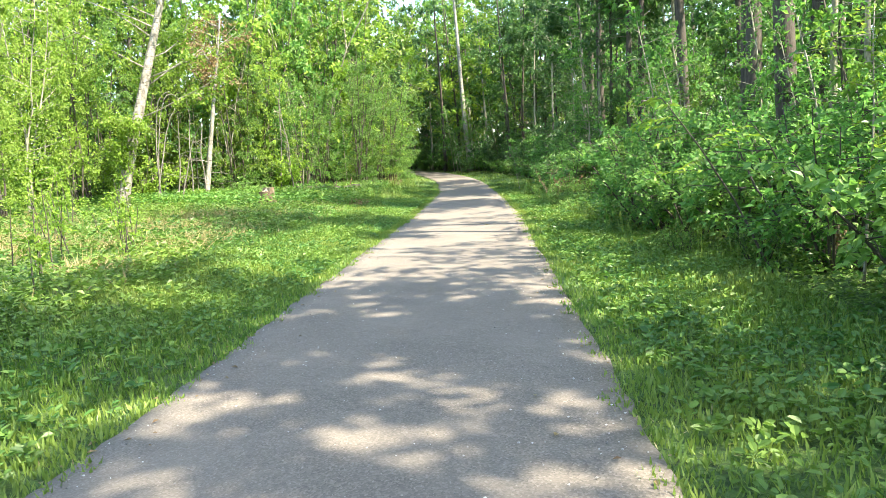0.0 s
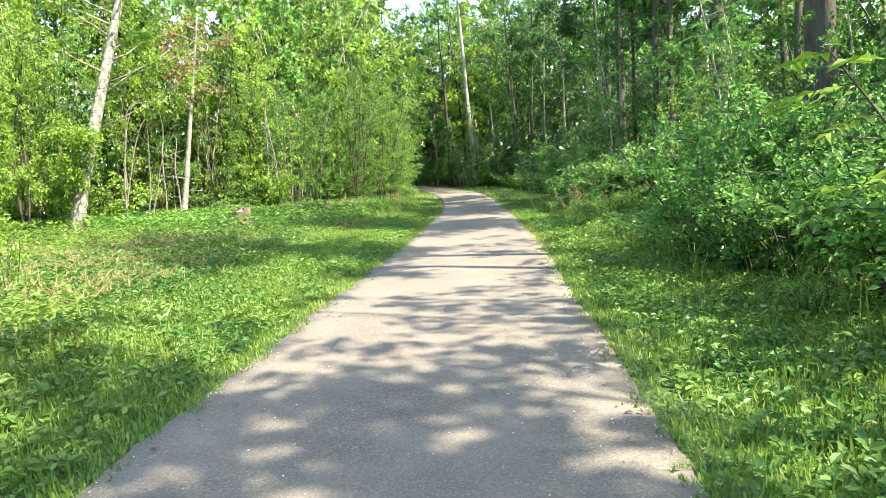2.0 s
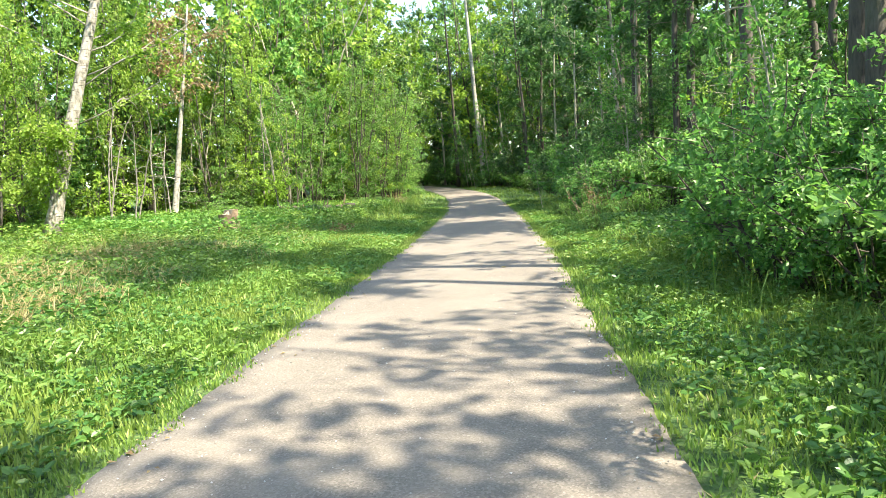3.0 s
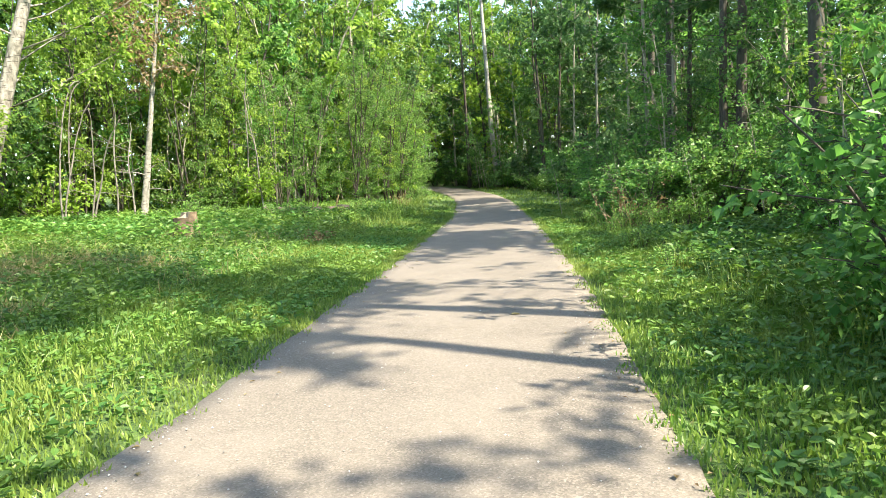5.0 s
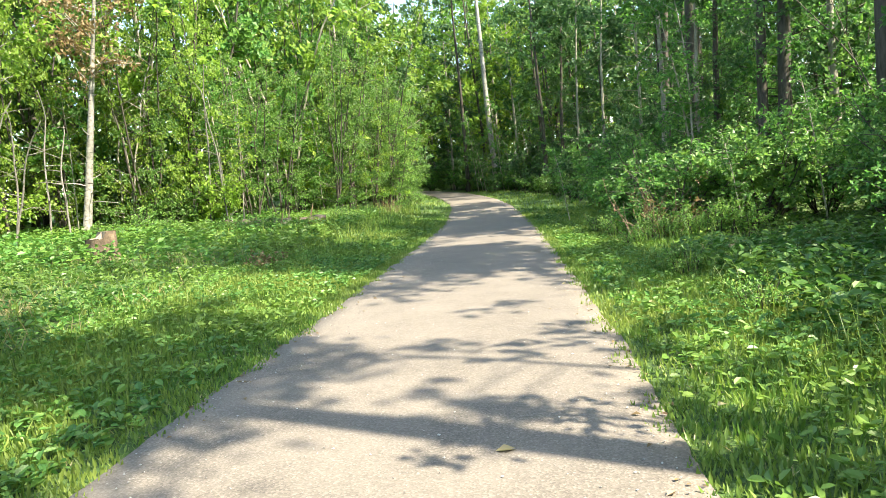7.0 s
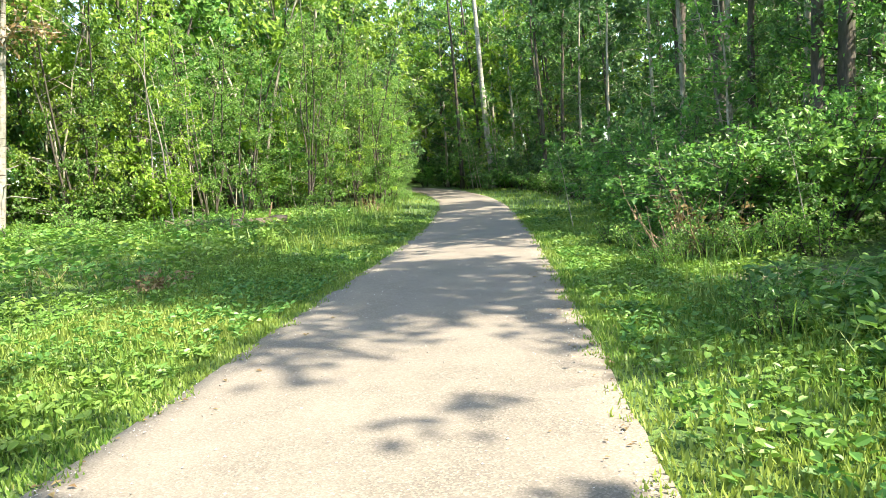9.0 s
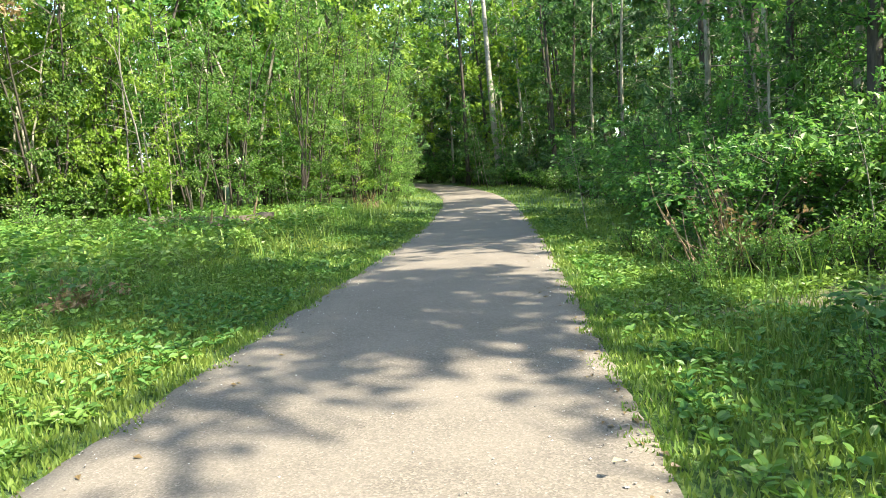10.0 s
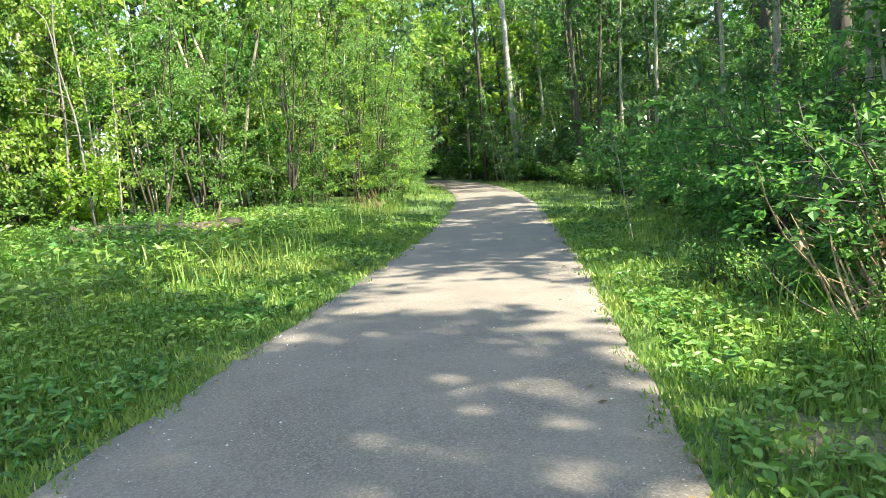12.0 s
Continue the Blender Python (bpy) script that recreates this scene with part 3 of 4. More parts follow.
for x, y in line_points(meadow_edge, 1.05, 0.0, 0.9):
    herbs.put(x, y, rnd.uniform(-60, 60), rnd.uniform(0.35, 0.8), rnd.uniform(0.8, 1.1))
# undergrowth at the thicket's foot and inside it
foot = Stock([shrub(48, LEAF_YELLOW, 2.0, 1.3, 150, 0.14, 13, 3, 12, (0.4, 0.7)), shrub(49, LEAF_WILLOW, 2.3, 1.3, 150, 0.14, 13, 3, 12, (0.4, 0.7)), shrub(50, LEAF_HERB, 1.8, 1.3, 140, 0.14, 13, 3, 12, (0.4, 0.7))])
for x, y in line_points(FRONT[5:], 1.6, -0.5, 0.4):
    if not -13.4 < x < -11.2:
        foot.put(x, y, rnd.uniform(-60, 60), rnd.uniform(0.75, 1.15), 0.95)
for x, y in line_points(FRONT, 2.4, 4.5, 0.8):
    bushes.put(x, y, rnd.uniform(-60, 60), rnd.uniform(1.2, 1.5), 1.3)

# young trees between the shrubs and the tall trunks
for k in range(20):
    y = 5 + 2.1 * k + rnd.uniform(-0.6, 0.6)
    x = centre(y) + half(y) + (8.6 if 13 < y < 25 else 7.0) + rnd.uniform(-0.8, 1.2)
    back.put(x, y, rnd.uniform(0, 360), rnd.uniform(0.42, 0.6), 1.0, (0, 2)[k % 2])

# the wood on that side: slender tall trees
deep = Stock([forest_tree(54, LEAF_DEEP, BARK_DARK, 11, 0.15, 0.40, (0.01, 0.0), 70, 60, top_size=0.40, per=11), forest_tree(55, LEAF_SHRUB, BARK_PALE, 10, 0.10, 0.35, (-0.03, 0.01), 70, 60, top_size=0.40, per=11)])
wood = Stock([forest_tree(51, LEAF_DEEP, BARK_DARK, 15, 0.15, 0.50, (0.01, 0.0), 120, 90),
              forest_tree(52, LEAF_DEEP, BARK_PALE, 14, 0.11, 0.50, (-0.03, 0.01), 110, 80),
              forest_tree(53, LEAF_SHRUB, BARK_DARK, 16, 0.19, 0.45, (0.02, 0.0), 120, 95)])
KEYED = [(8.75, 29.6, 2, 1.0), (8.4, 29.75, 0, 1.0), (8.75, 31.2, 1, 1.0), (8.5, 33.2, 0, 0.8), (8.0, 33.3, 1, 0.8), (6.3, 60, 0, 1.1),
         # added mostly out of view, so that their crowns shade the path
         (7.6, -2.2, 0, 1.0), (7.2, 0.6, 2, 1.3), (8.6, 1.3, 0, 1.1), (10.5, -1.0, 2, 1.0), (11.3, 18.4, 0, 1.25),
         # deeper in the wood
         (11.8, 26.0, 0, 1.1), (13.2, 29.4, 2, 1.0), (11.2, 31.5, 1, 1.1), (12.4, 34.5, 0, 1.0)]
# added, mostly out of view, for a sparse dapple of shade on the path
airy = Stock([forest_tree(59, LEAF_SHRUB, BARK_PALE, 13, 0.10, 0.50, (0.01, 0.0), 12, 30, top_size=0.24, pegs=0.4)])
for x, y, size in [(8.5, 6.9, 0.95), (8.9, 5.4, 1.05), (7.6, 3.6, 0.95), (9.0, -0.6, 1.15), (8.4, -1.6, 1.0), (7.9, 13.7, 0.9), (9.8, 15.6, 0.9)]:
    airy.put(x, y, rnd.uniform(0, 360), size)
# tall trees, added: their high unseen crowns shade the meadow across the path
high = Stock([forest_tree(57, LEAF_SHRUB, BARK_DARK, 18, 0.20, 0.60, (0.01, 0.0), 20, 230, top_size=0.24, spread=4.6, per=17, pegs=0.3),
              forest_tree(58, LEAF_DEEP, BARK_DARK, 19, 0.22, 0.58, (-0.01, 0.01), 20, 230, top_size=0.24, spread=4.4, per=17, pegs=0.3)])
for x, y, size in [(7.0, 10.5, 1.0), (6.6, 12.8, 1.0), (9.2, 20.4, 1.25), (10.6, 19.2, 1.0), (9.8, 27.0, 1.2), (8.6, 35.5, 1.0), (9.4, 42, 1.05)]:
    high.put(x, y, rnd.uniform(0, 360), size)
lone = forest_tree(56, LEAF_DEEP, BARK_DARK, 18, 0.26, 0.72, (0.015, 0.0), 30, 90, pegs=0.5)
lone.matrix_basis = pose(8.6, 18.65, float(height(8.6, 18.65)) - 0.05)
for x, y, which, size in KEYED:
    wood.put(x, y, rnd.uniform(0, 360), size, 1.0, which)
for k in range(44):
    y = -16 + 92 * ((k * 0.618) % 1)
    x = centre(y) + half(y) + 15.0 + 17 * ((k * 0.7549) % 1)
    deep.put(x, y, rnd.uniform(0, 360), rnd.uniform(0.85, 1.05) * (1.5 if x > centre(y) + half(y) + 19 and y > 6 else 1.0))
for k in range(24):
    y = 42 + 62 * ((k * 0.618) % 1)
    tall.put(centre(min(y, 75)) + 9.0 + 26 * ((k * 0.7549) % 1), y, rnd.uniform(0, 360), rnd.uniform(0.75, 1.0), 1.0, (2, 0, 2)[k % 3])
for k in range(14):
    y = 36 + 36 * ((k * 0.618) % 1)
    wood.put(centre(y) + half(y) + 5.0 + 6 * rnd.random(), y, rnd.uniform(0, 360), rnd.uniform(0.8, 1.1))


def far_wood():
    """The mass of woodland all round, too deep to tell one tree from another."""
    rng = np.random.default_rng(65)
    n = 20000
    # the ring's unseen stretches are there to block the low sky
    a, r = rng.uniform(0, 2 * np.pi, n), rng.uniform(1.0, 1.35, n)
    x, y = 40 * r * np.cos(a), 42 + 88 * r * np.sin(a)
    z = height(x, y) + 17 * rng.random(n) ** 1.25 * (0.75 + 0.25 * np.sin(a * 23) * np.sin(a * 61))
    ob = part("far_wood", leaves(rng, np.stack([x, y, z], 1), rng.normal(0, 1, (n, 3)), rng.uniform(0.9, 2.0, n), 0.6, 0.4), LEAF_DEEP)
    tagged(ob, "deep green mass of distant woodland foliage", "woodland", kind="stuff")


far_wood()

# single trees that stand out
birch = forest_tree(61, LEAF_WILLOW, BIRCH, 26, 0.27, 0.62, (-0.050, 0), 0, 110, "birch_tree", "tall pale birch leaning over the path's far bend", "birches", 0.26, 3.2, pegs=0.1, wobble=0.006)
birch.matrix_basis = pose(3.3, 70, float(height(3.3, 70)) - 0.05)
birch_2 = forest_tree(62, LEAF_BROWN, BIRCH, 9.0, 0.15, 0.54, (0.21, 0), 0, 110, "birch_tree", "leaning white birch with withered brown leaves", "birches", 0.15, 1.3, pegs=0.5, wobble=0.012)
birch_2.matrix_basis = pose(-11.5, 33.7, float(height(-11.5, 33.7)) - 0.05)
old = forest_tree(63, LEAF_YELLOW, BIRCH_OLD, 13, 0.245, 0.26, (0.235, 0), 260, 330, "birch_tree", "old leaning birch with blotched bark and leafy branches", "birches", 0.15, 3.6, pegs=0.7)
old.matrix_basis = pose(-12.1, 25.9, float(height(-12.1, 25.9)) - 0.05)

saplings = Stock([sapling(71, LEAF_YELLOW, BARK_PALE, 5.2, 0.05, 70), sapling(72, LEAF_SHRUB, BARK_PALE, 4.6, -0.10, 60), sapling(73, LEAF_SHRUB, BARK_PALE, 6.5, -0.06, 80)])
for x, y, which, size in [(4.95, 14.6, 1, 1.0), (7.15, 30.6, 1, 1.3), (6.9, 30.0, 2, 1.0), (-7.2, 36.4, 0, 0.9), (-7.8, 37.0, 2, 0.9), (-9.2, 37.4, 0, 1.1), (-7.9, 39.6, 2, 1.0), (-9.4, 41.0, 0, 1.2),
                          (-13.5, 32.7, 2, 0.9), (-14.8, 34.0, 0, 1.0), (6.3, 25.9, 1, 0.45), (8.0, 26.1, 1, 0.7), (5.5, 18.0, 0, 0.7), (5.6, 9.5, 1, 0.8), (4.3, 6.9, 0, 0.62), (3.9, 33, 1, 0.5), (6.1, 16.6, 1, 0.9), (6.7, 18.2, 2, 0.75), (6.9, 19.8, 1, 0.95), (7.4, 15.2, 2, 0.8), (7.6, 21.4, 0, 0.9), (6.8, 12.4, 1, 0.8)]:
    saplings.put(x, y, rnd.uniform(-25, 25), size, 1.0, which)
for k in range(22):
    y = 66 + 9 * ((k * 0.618) % 1)
    saplings.put(centre(y) + half(y) + 1.2 + 7 * ((k * 0.7549) % 1), y, rnd.uniform(-25, 25), rnd.uniform(0.8, 1.3))
for k in range(16):
    y = 34 + 34 * rnd.random()
    saplings.put(float(np.interp(y, FRONT[:7][::-1][:, 1], FRONT[:7][::-1][:, 0])) + rnd.uniform(-2.5, 0.4), y, rnd.uniform(0, 360), rnd.uniform(0.7, 1.2))


# ---- things on the ground ----
def tree_stump():
    """Sawn stump with a stepped cut and flared root foot."""
    rng = np.random.default_rng(81)
    root = plant("tree_stump", "weathered sawn tree stump standing in tall weeds", "tree stump", "")
    sides, V, T = 28, [], []
    ang = np.linspace(0, 2 * np.pi, sides, endpoint=False)
    wav = 1 + 0.06 * np.sin(ang * 3 + 1) + 0.03 * np.sin(ang * 7) + rng.normal(0, 0.012, sides)
    levels = [(-0.1, 0.38), (0.06, 0.33), (0.18, 0.30), (0.34, 0.285), (0.60, 0.28)]
    top = np.where(np.cos(ang - 0.4) > 0.15, -0.13, 0.0) + rng.normal(0, 0.01, sides)
    for z, r in levels:
        zz = z + (top if z > 0.45 else 0)
        V.append(np.stack([r * wav * np.cos(ang), r * wav * np.sin(ang), np.full(sides, z) + (top if z > 0.45 else 0)], 1))
    for i in range(len(levels) - 1):
        for k in range(sides):
            p, q = i * sides + k, i * sides + (k + 1) % sides
            T += [(p, q, q + sides), (p, q + sides, p + sides)]
    part("bark", (np.concatenate(V), T), STUMP_SIDE, root, smooth=True)
    rim = V[-1] * np.array((0.985, 0.985, 1)) + np.array((0, 0, 0.004))
    inner = rim * np.array((0.5, 0.5, 1))
    W = np.concatenate([rim, inner, [[0.0, 0.0, 0.585]]])
    T = []
    for k in range(sides):
        q = (k + 1) % sides
        T += [(k, q, sides + q), (k, sides + q, sides + k), (sides + k, sides + q, 2 * sides)]
    part("cut_face", (W, T), STUMP_TOP, root, "pale sawn wood face with growth rings")
    root.matrix_basis = pose(-6.42, 25.55, float(height(-6.42, 25.55)) + 0.02, 0, 0, 200)


def fallen_log(x0, y0, x1, y1, r0, r1, seed):
    rng = np.random.default_rng(seed)
    root = plant("fallen_log", "old rotting fallen log with flaking pale bark", "log", "fallen wood")
    L = math.hypot(x1 - x0, y1 - y0)
    P = np.stack([np.linspace(0, L, 12), rng.normal(0, 0.04, 12), rng.normal(0, 0.03, 12)], 1)
    V, T = tube(P, np.linspace(r0, r1, 12) * rng.uniform(0.9, 1.1, 12), 14)
    V = V + rng.normal(0, 0.012, V.shape)
    part("trunk", (V, T), LOG_BARK, root, smooth=True)
    stubs = [tube(stem(rng, (f * L, 0, r1), (0.3, rng.normal(0, 0.6), 1), rng.uniform(0.2, 0.5), 4, 0.1), np.linspace(0.035, 0.015, 4), 5) for f in (0.3, 0.62, 0.85)]
    for s in stubs:
        part("branch_stub", s, BARK_DEAD, root)
    z = float(height((x0 + x1) / 2, (y0 + y1) / 2)) + r0 * 0.9
    root.matrix_basis = pose(x0, y0, z, 0, 0, math.degrees(math.atan2(y1 - y0, x1 - x0)))


def dead_brush(x, y, size, seed, twigs=46):
    rng = np.random.default_rng(seed)
    root = plant("dead_brush", "tangle of dead brown branches with withered leaves", "brush", "dead brush")
    wood, limbs = [], []
    for k in range(twigs):
        a = rng.uniform(0, 2 * np.pi)
        P = stem(rng, (rng.normal(0, 0.22), rng.normal(0, 0.22), -0.05), (0.9 * math.cos(a), 0.9 * math.sin(a), rng.uniform(0.5, 1.7)), size * rng.uniform(0.5, 1.15), 6, 0.16)
        wood.append(tube(P, np.linspace(0.014, 0.004, 6), 4))
        limbs.append(P)
    for w in wood:
        part("branch", w, BARK_DEAD, root)
    tw, lv = sprays(rng, limbs, 26, 7, 0.25, 0.09)
    part("withered_leaves", lv, LEAF_BROWN, root)
    root.matrix_basis = pose(x, y, float(height(x, y)))


def bare_stem(x, y, h, lean, droop, seed):
    """Thin grey half-dead young tree: bent top, a few naked side branches."""
    rng = np.random.default_rng(seed)
    root = plant("bare_sapling", "thin grey half-dead sapling with naked bent branches", "sapling", "bare saplings in the gap")
    P = stem(rng, (0, 0, -0.1), (lean, 0, 1), h, 10, 0.05)
    top = stem(rng, P[-1], P[-1] - P[-2], h * 0.22, 6, 0.08, -droop)
    part("trunk", tube(np.concatenate([P, top[1:]]), np.linspace(0.034, 0.010, 15), 7), BARK_GREY, root, smooth=True)
    for f in (0.35, 0.5, 0.62, 0.75, 0.88):
        a = rng.uniform(0, 2 * np.pi)
        Q = stem(rng, along_line(P, [f])[0], (math.cos(a), math.sin(a), 0.4), rng.uniform(0.5, 1.3), 6, 0.12, -0.08)
        part("branch", tube(Q, np.linspace(0.014, 0.005, 6), 5), BARK_GREY, root, smooth=True)
    root.matrix_basis = pose(x, y, float(height(x, y)))


def tall_weed(x, y, h, seed):
    rng = np.random.default_rng(seed)
    root = plant("tall_weed", "tall thin weed with dark stalks and few leaves", "weed", "tall weeds in the meadow")
    wood, limbs = [], []
    for k in range(3):
        P = stem(rng, (rng.normal(0, 0.12), rng.normal(0, 0.12), -0.05), (rng.normal(0, 0.12), rng.normal(0, 0.12), 1), h * rng.uniform(0.7, 1.1), 6, 0.05)
        wood.append(tube(P, np.linspace(0.011, 0.004, 6), 4))
        limbs.append(P)
    tw, lv = sprays(rng, limbs, 22, 6, 0.20, 0.085, 0.5, 0.9)
    for w in wood:
        part("stalk", w, BARK_DARK, root)
    tagged(part("twigs_and_leaves", lv, LEAF_YELLOW, root), kind="stuff")
    root.matrix_basis = pose(x, y, float(height(x, y)))


def leaning_sapling():
    """Young tree that leans out of the shrubs, with long leaves in two rows on each twig."""
    rng = np.random.default_rng(140)
    root = plant("leaning_sapling", "young leaning sapling with long bright green leaves", "sapling", "")
    P = stem(rng, (0, 0, -0.1), (-0.45, 0.02, 1), 2.5, 8, 0.03, -0.03)
    wood, pos, way = [tube(P, np.linspace(0.016, 0.006, 8), 6)], [], []
    for f in np.linspace(0.6, 1.0, 9):
        b, a = along_line(P, [f])[0], rng.uniform(0, 2 * np.pi)
        Q = stem(rng, b, (math.cos(a) - 0.5, math.sin(a), 0.15), rng.uniform(0.35, 0.6), 6, 0.06, -0.05)
        wood.append(tube(Q, np.linspace(0.005, 0.002, 6), 4))
        d = unit(Q[-1] - Q[0])
        side = unit(np.cross(d, (0, 0, 1.0)))
        for g in np.linspace(0.2, 1.0, 6):
            c = along_line(Q, [g])[0]
            for sign in (-1, 1):
                pos.append(c)
                way.append(d * 0.7 + side * sign * 0.9 + rng.normal(0, 0.12, 3) - np.array((0, 0, 0.15)))
    part("trunk", wood[0], BARK_DARK, root, smooth=True)
    for w in wood[1:]:
        part("twig", w, BARK_DARK, root)
    blade = build_mesh("leaf", *leaves(rng, np.zeros((1, 3)), np.array([(0, 1.0, 0)]), 1.0, 0.40, 50.0, 0.25))
    blade.materials.append(LEAF_YELLOW)
    for c, d in zip(pos, way):
        ob = new("leaf", blade)
        ob.parent = root
        up = unit(np.array((0, 0, 1.0)) + rng.normal(0, 0.25, 3))
        x = unit(np.cross(d, up))
        z = np.cross(x, unit(d))
        turn = Matrix((x, unit(d), z)).transposed().to_4x4()
        ob.matrix_basis = Matrix.Translation(c) @ turn @ Matrix.Scale(rng.uniform(0.10, 0.17), 4)
    root.matrix_basis = pose(3.82, 7.72, float(height(3.82, 7.72)))


leaning_sapling()
for k, (x, y, h, lean, droop) in enumerate([(-12.0, 29.6, 4.6, 0.05, 0.45), (-12.5, 30.4, 3.6, 0.10, 0.1), (-11.7, 30.6, 3.2, 0.22, 0.2), (-11.2, 29.9, 3.0, 0.12, 0.1), (-11.4, 31.8, 3.8, -0.06, 0.1),
                                            (-12.9, 31.5, 4.4, 0.02, 0.3), (-10.7, 31.6, 3.0, 0.02, 0.1), (-8.3, 36.2, 4.8, -0.04, 0.1), (-7.6, 36.0, 4.4, -0.02, 0.15)]):
    bare_stem(x, y, h, lean, droop, 160 + k)
for k, (x, y, h) in enumerate([(-5.05, 11, 0.9), (-6.1, 11, 1.2), (-5.4, 12, 1.3), (-5.9, 13, 1.0), (-7.2, 12.6, 1.3), (-6.8, 14.5, 1.1), (-8.4, 14, 1.4), (-5.6, 9.3, 1.2), (-4.9, 8.2, 0.9), (-9, 16.5, 1.5), (-10.2, 19, 1.6)]):
    tall_weed(x, y, h, 120 + k)
tree_stump()
fallen_log(-7.1, 34.2, -4.2, 36.1, 0.22, 0.15, 82)
fallen_log(-6.9, 34.9, -5.0, 34.3, 0.13, 0.09, 83)
dead_brush(4.7, 26.5, 1.5, 84, 60)
dead_brush(5.7, 9.6, 1.0, 85, 30)
dead_brush(-2.9, 45.5, 0.8, 86, 24)
dead_brush(-2.95, 24.7, 0.32, 87, 16)


# ---- grass and weeds ----
def blades(rng, x, y, tall, wide, lean=0.35, arched=False):
    n = len(x)
    z = height(x, y) - 0.03
    base = np.stack([x, y, z], 1)
    a = rng.uniform(0, 2 * np.pi, n)
    side = np.stack([np.cos(a), np.sin(a), np.zeros(n)], 1)
    b = a + np.pi / 2 + rng.normal(0, 0.5, n)
    out = np.stack([np.cos(b), np.sin(b), np.zeros(n)], 1)
    h = (tall * rng.uniform(0.5, 1.25, n))[:, None]
    l = (lean * rng.uniform(0.2, 1.6, n))[:, None]
    w = (wide * rng.uniform(0.7, 1.3, n))[:, None]
    up = np.array((0, 0, 1.0))
    mid = base + up * h * 0.45 + out * h * l * 0.35
    tip = base + up * h * np.clip(1 - 0.35 * l, 0.4, 1) + out * h * l
    if arched:
        mid, high = base + up * h * 0.42 + out * h * l * 0.12, base + up * h * 0.78 + out * h * l * 0.45
        V = np.stack([base - side * w, base + side * w, mid + side * w, mid - side * w, high + side * w * 0.7, high - side * w * 0.7, tip], 1)
        T = (np.arange(n) * 7)[:, None, None] + np.array([[0, 1, 2], [0, 2, 3], [3, 2, 4], [3, 4, 5], [5, 4, 6]])[None]
        return V.reshape(-1, 3), T.reshape(-1, 3)
    mid = base * 0.55 + tip * 0.45 + up * h * 0.05
    V = np.stack([base, mid + side * w, tip, mid - side * w], 1)
    T = (np.arange(n) * 4)[:, None, None] + np.array([[0, 1, 2], [0, 2, 3]])[None]
    return V.reshape(-1, 3), T.reshape(-1, 3)


def scatter(rng, n, x0, x1, y0, y1, keep):
    x, y = rng.uniform(x0, x1, n), rng.uniform(y0, y1, n)
    k = keep(x, y)
    return x[k], y[k]


def clumpy(x, y, scale, seed, low, high):
    """Smooth uneven cover between 0 and 1."""
    r = np.random.default_rng(int(seed * 10))
    s = 0
    for _ in range(12):
        a, f, ph = r.uniform(0, 2 * np.pi), scale * r.uniform(0.5, 4.5), r.uniform(0, 2 * np.pi)
        s = s + np.sin((x * math.cos(a) + y * math.sin(a)) * f + ph + 1.5 * np.sin((x * math.sin(a) - y * math.cos(a)) * f * 0.6))
    s = s / 3.6
    return np.clip((s - low) / (high - low), 0, 1)


def verge(x, y):
    return np.abs(x - centre(y)) - half(y)


grng = np.random.default_rng(91)


def lawn(name, n, x0, x1, y0, y1, dmin, dmax, tall, wide, mat, label, lean=0.4, floor=0.3, low=-0.6, high=0.3, seed=1.0):
    def keep(x, y):
        d = verge(x, y)
        edge = d + 0.07 * np.sin(y * 5.1 + x) + 0.05 * np.sin(y * 13.7)
        return (edge > dmin) & (d < dmax) & (grng.random(len(x)) < floor + (1 - floor) * clumpy(x, y, 0.8, seed, low, high)) & (grng.random(len(x)) > 0.93 * bare(x, y))
    x, y = scatter(grng, n, x0, x1, y0, y1, keep)
    t = tall * np.clip(0.55 + 0.4 * verge(x, y), 0.45, 1.0)
    ob = part(name, blades(grng, x, y, t, wide, lean, name == "tall_grass"), mat)
    return tagged(ob, label, "grass", kind="stuff")


def weeds(name, n, x0, x1, y0, y1, dmin, dmax, size, mat, label, low, high, seed, rise=0.10, close=False):
    def keep(x, y):
        d = verge(x, y)
        return (d > dmin) & (d < dmax) & (grng.random(len(x)) < 0.55 + 0.45 * clumpy(x, y, 0.7, seed, low, high)) & (grng.random(len(x)) > 0.9 * bare(x, y))
    x, y = scatter(grng, n, x0, x1, y0, y1, keep)
    k = 5
    x, y = np.repeat(x, k), np.repeat(y, k)
    m = len(x)
    a = grng.uniform(0, 2 * np.pi, m)
    r = size * grng.uniform(0.0, 0.6, m)
    xx, yy = x + r * np.cos(a), y + r * np.sin(a)
    z = height(xx, yy) + rise * grng.uniform(0.0, 1.0, m) * np.clip(0.4 + verge(x, y), 0.3, 1)
    P = np.stack([xx, yy, z], 1)
    A = np.stack([np.cos(a), np.sin(a), grng.uniform(-0.1, 0.7, m)], 1)
    shape = round_leaves if close else leaves
    ob = part(name, shape(grng, P, A, size * grng.uniform(0.55, 1.25, m), 0.62, 1.0), mat)
    return tagged(ob, label, "weeds", kind="stuff")


lawn("grass", 170000, -4.8, 4.6, 1.2, 15, -0.06, 2.4, 0.13, 0.0075, GRASS, "short fresh green grass along the path's edges", floor=0.5, low=-0.9, high=-0.1)
lawn("grass", 170000, -3.6, 5.0, 15, 28, -0.06, 2.4, 0.13, 0.0085, GRASS, "short fresh green grass along the path's edges", floor=0.5, low=-0.9, high=-0.1, seed=2.0)
lawn("grass", 48000, -3.4, 5.8, 28, 40, -0.06, 2.6, 0.17, 0.012, GRASS, "short fresh green grass along the path's edges", floor=0.5, low=-0.9, high=-0.1, seed=2.4)
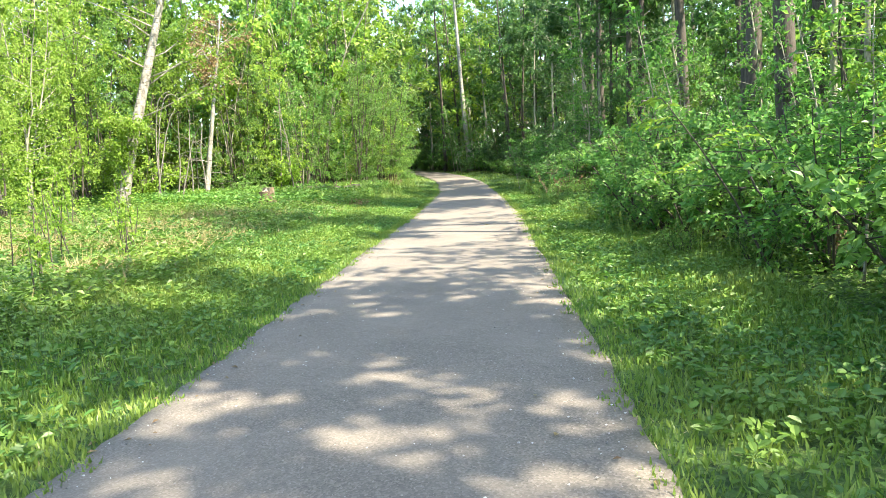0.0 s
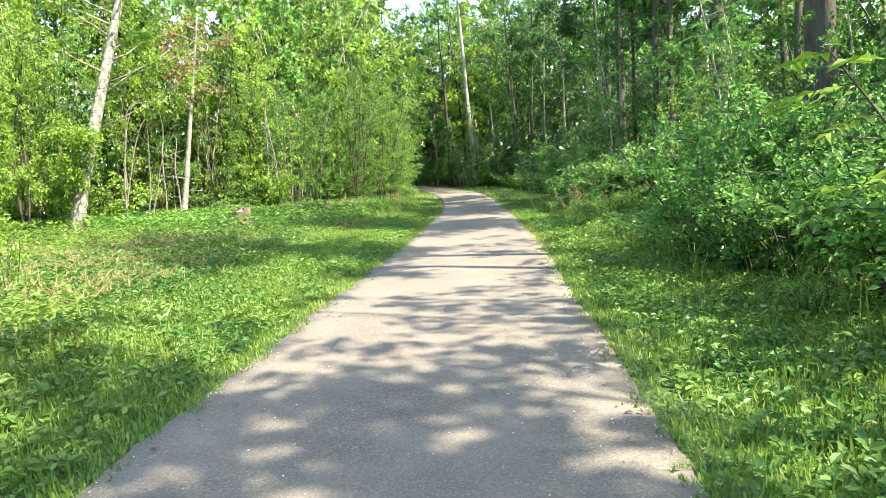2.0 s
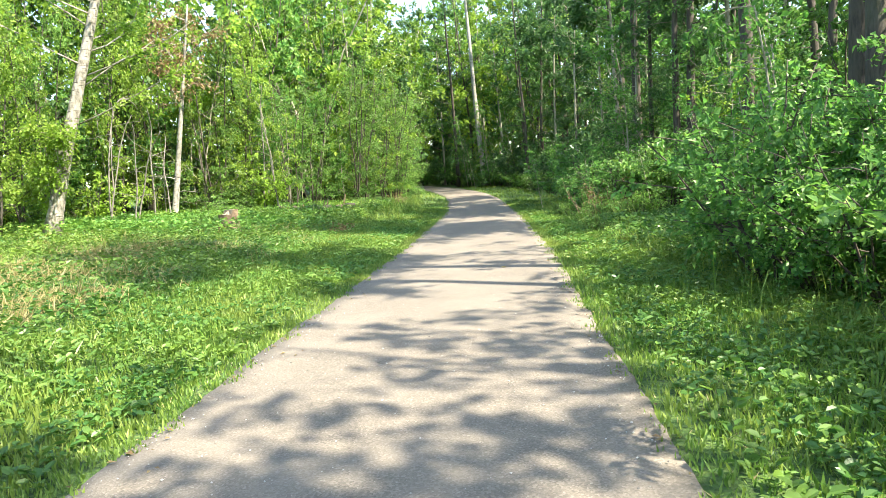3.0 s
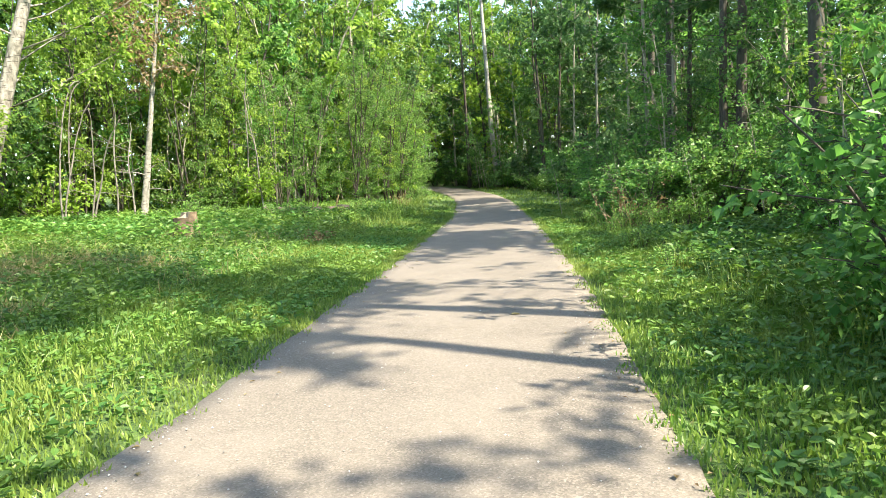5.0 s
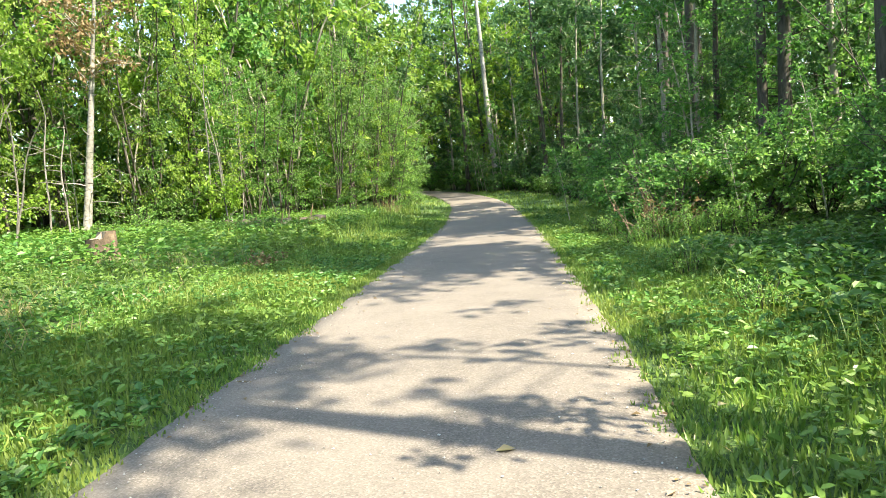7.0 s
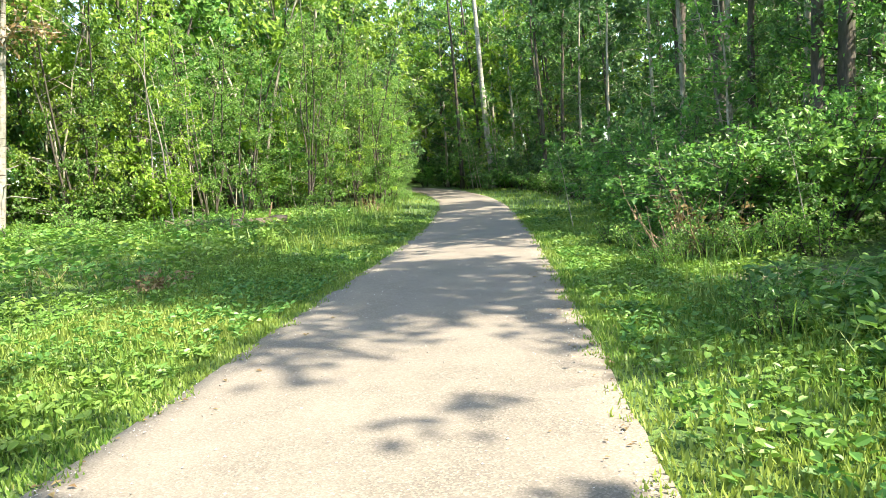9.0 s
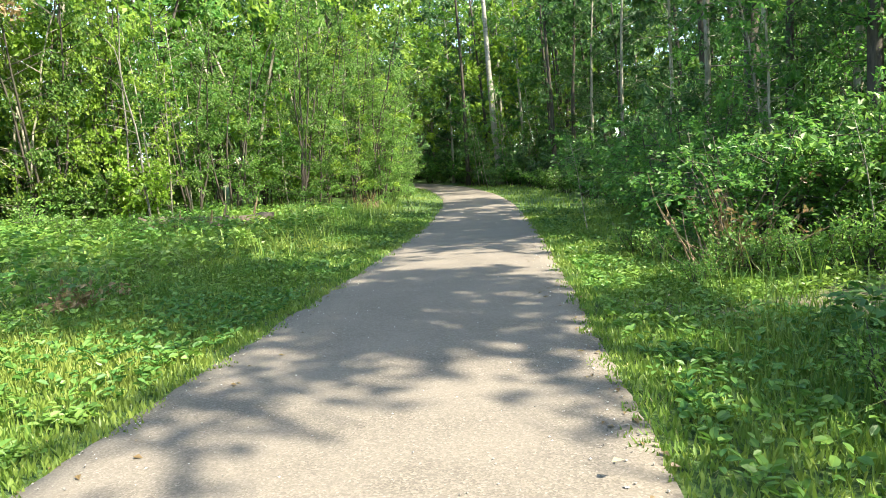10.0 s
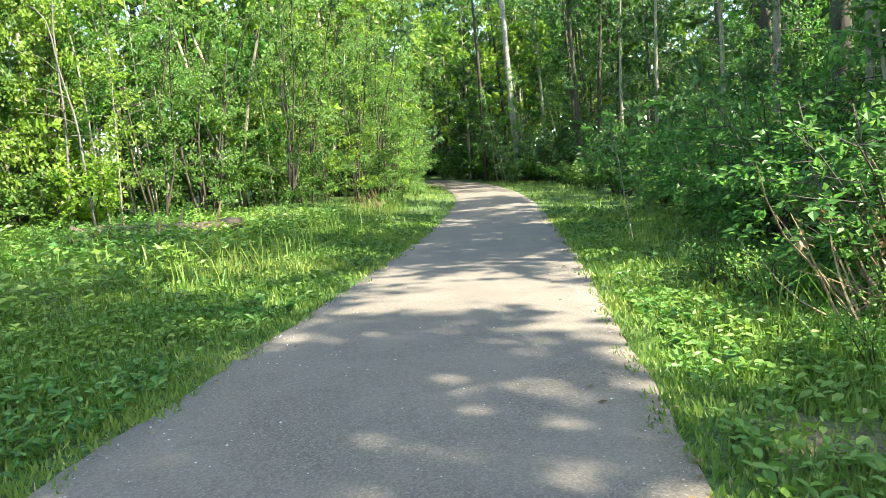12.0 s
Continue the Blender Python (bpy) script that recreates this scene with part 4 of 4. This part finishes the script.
lawn("grass", 75000, -20, -1.5, 2, 44, 1.5, 16, 0.22, 0.009, GRASS, "meadow grass among weeds", 0.5, seed=3.0)
lawn("grass", 14000, -4, 7, 38, 72, -0.05, 3.2, 0.22, 0.016, GRASS, "verge grass near the path's bend", seed=4.0)
lawn("dry_grass", 7000, -16, -3, 4, 26, 2.2, 13, 0.30, 0.005, GRASS_DRY, "dry straw-coloured grass stalks in the meadow", 0.5, low=0.0, high=0.6, floor=0.05, seed=5.0)
lawn("dry_grass", 42000, -14, -4.0, 6.0, 21, 2.8, 12, 0.28, 0.006, GRASS_DRY, "dry straw-coloured grass stalks in the meadow", 0.7, low=0.0, high=0.6, floor=0.0, seed=5.6)
lawn("dry_grass", 13000, -3, 4.5, 1.5, 36, -0.08, 0.45, 0.11, 0.004, GRASS_DRY, "dry straw-coloured grass at the path's edge", 0.8, seed=6.0)
lawn("tall_grass", 2800, 3.0, 6.4, 8, 34, 1.3, 3.0, 0.60, 0.0045, GRASS, "tall arching grass before the shrubs", 0.7, low=-0.2, high=0.5, floor=0.05, seed=7.0)
lawn("tall_grass", 4500, -8, -1, 29, 46, 1.4, 6.5, 0.55, 0.008, GRASS, "tall arching grass before the thicket", 0.6, low=-0.2, high=0.5, floor=0.05, seed=8.0)
weeds("weeds", 13500, -5.5, 5.2, 1.2, 15, 0.22, 3.3, 0.066, WEED, "low broad-leaved weeds among the grass", -0.75, 0.0, 1.5, 0.09, True)
weeds("weeds", 12500, -4.2, 6.2, 15, 28, 0.22, 3.3, 0.070, WEED, "low broad-leaved weeds among the grass", -0.75, 0.0, 2.5, 0.09, True)
weeds("weeds", 7000, -5, 7.5, 28, 42, 0.2, 4.0, 0.095, WEED, "low broad-leaved weeds among the grass", -0.75, 0.0, 2.5)
weeds("weeds", 12000, -18, -3.5, 2, 24, 2.0, 15, 0.095, WEED, "broad-leaved weeds covering the meadow", -0.7, 0.0, 3.5, 0.20)
weeds("weeds", 7000, -20, -3.0, 24, 42, 2.0, 18, 0.14, WEED, "broad-leaved weeds before the thicket", -0.7, 0.0, 3.5, 0.40)
lawn("tall_grass", 6500, 3.4, 7.6, 14.5, 22.6, 0.9, 5.2, 0.40, 0.004, GRASS, "tall sunlit grass between the path and the shrubs", 0.7, low=-0.4, high=0.4, floor=0.15, seed=7.5)
weeds("weeds", 3200, 3.4, 8, 14, 23.4, 1.6, 6, 0.11, WEED, "broad-leaved plants in the tall grass", -0.7, 0.0, 2.7, 0.35, True)
weeds("weeds", 6000, 3, 12, 2, 40, 2.4, 8, 0.085, WEED, "broad-leaved plants under the shrubs", -0.6, 0.2, 4.5, 0.25)


def litter():
    """Fallen leaves and grit on the path, thickest by its edges."""
    n = 420
    y = grng.uniform(2, 40, n)
    side = grng.choice((-1, 1), n)
    off = np.abs(grng.normal(0, 0.22, n))
    x = centre(y) + side * (half(y) - off + 0.05)
    a = grng.uniform(0, 2 * np.pi, n)
    P = np.stack([x, y, 0.016 + rise(y)], 1)
    A = np.stack([np.cos(a), np.sin(a), np.zeros(n)], 1)
    ob = part("leaf_litter", leaves(grng, P, A, grng.uniform(0.02, 0.06, n), 0.6, 4.0, 0.3), LEAF_BROWN)
    tagged(ob, "small dry fallen leaves along the path's edges", "leaf litter", kind="stuff")
    ob = part("fallen_leaf", leaves(grng, np.array([(0.98, 15.55, 0.016)]), np.array([(1, 0.3, 0.0)]), 0.13, 0.6, 8.0, 0.25), GRASS_DRY)
    tagged(ob, "single pale dry leaf lying on the path", "leaf")
    for x, y, size in ((2.15, 15.8, 0.075), (3.77, 26.0, 0.09), (3.31, 24.4, 0.08), (1.95, 20.3, 0.06), (2.6, 18.9, 0.07)):
        z = float(height(x, y)) + 0.09
        ob = part("fallen_leaf", leaves(grng, np.array([(x, y, z)]), np.array([(1, 0.4, 0.1)]), size, 0.75, 8.0, 0.3), GRASS_DRY)
        tagged(ob, "pale withered leaf caught in the verge weeds", "leaf", "withered leaves")


def grit():
    """Small pale stones worn out of the surface, more of them by the edges."""
    n = 3600
    y = grng.uniform(1.5, 34, n)
    f = np.where(grng.random(n) < 0.45, grng.choice((-1, 1), n) * (1 - np.abs(grng.normal(0, 0.10, n))), grng.uniform(-1, 1, n))
    x = centre(y) + np.clip(f, -0.99, 0.99) * (half(y) - 0.03)
    r = grng.uniform(0.003, 0.010, n)[:, None, None]
    shape = np.array([(1, 0, 0), (-1, 0, 0), (0, 1, 0), (0, -1, 0), (0, 0, 0.7), (0, 0, -0.7)], float)
    V = np.stack([x, y, 0.014 + rise(y)], 1)[:, None] + shape[None] * r * grng.uniform(0.6, 1.2, (n, 6, 1))
    T = (np.arange(n) * 6)[:, None, None] + np.array([(0, 2, 4), (2, 1, 4), (1, 3, 4), (3, 0, 4), (2, 0, 5), (1, 2, 5), (3, 1, 5), (0, 3, 5)])[None]
    m, nt, p = material("pale_grit")
    geo = nt.nodes.new("ShaderNodeNewGeometry")
    nt.links.new(ramp(nt, geo.outputs["Random Per Island"], [(0, (0.12, 0.11, 0.10)), (0.5, (0.30, 0.28, 0.25)), (1, (0.55, 0.53, 0.50))]), p.inputs["Base Color"])
    p.inputs["Roughness"].default_value = 0.8
    tagged(part("grit", (V.reshape(-1, 3), T.reshape(-1, 3)), m), "loose pale grit on the asphalt path", "grit", kind="stuff")


litter()
grit()
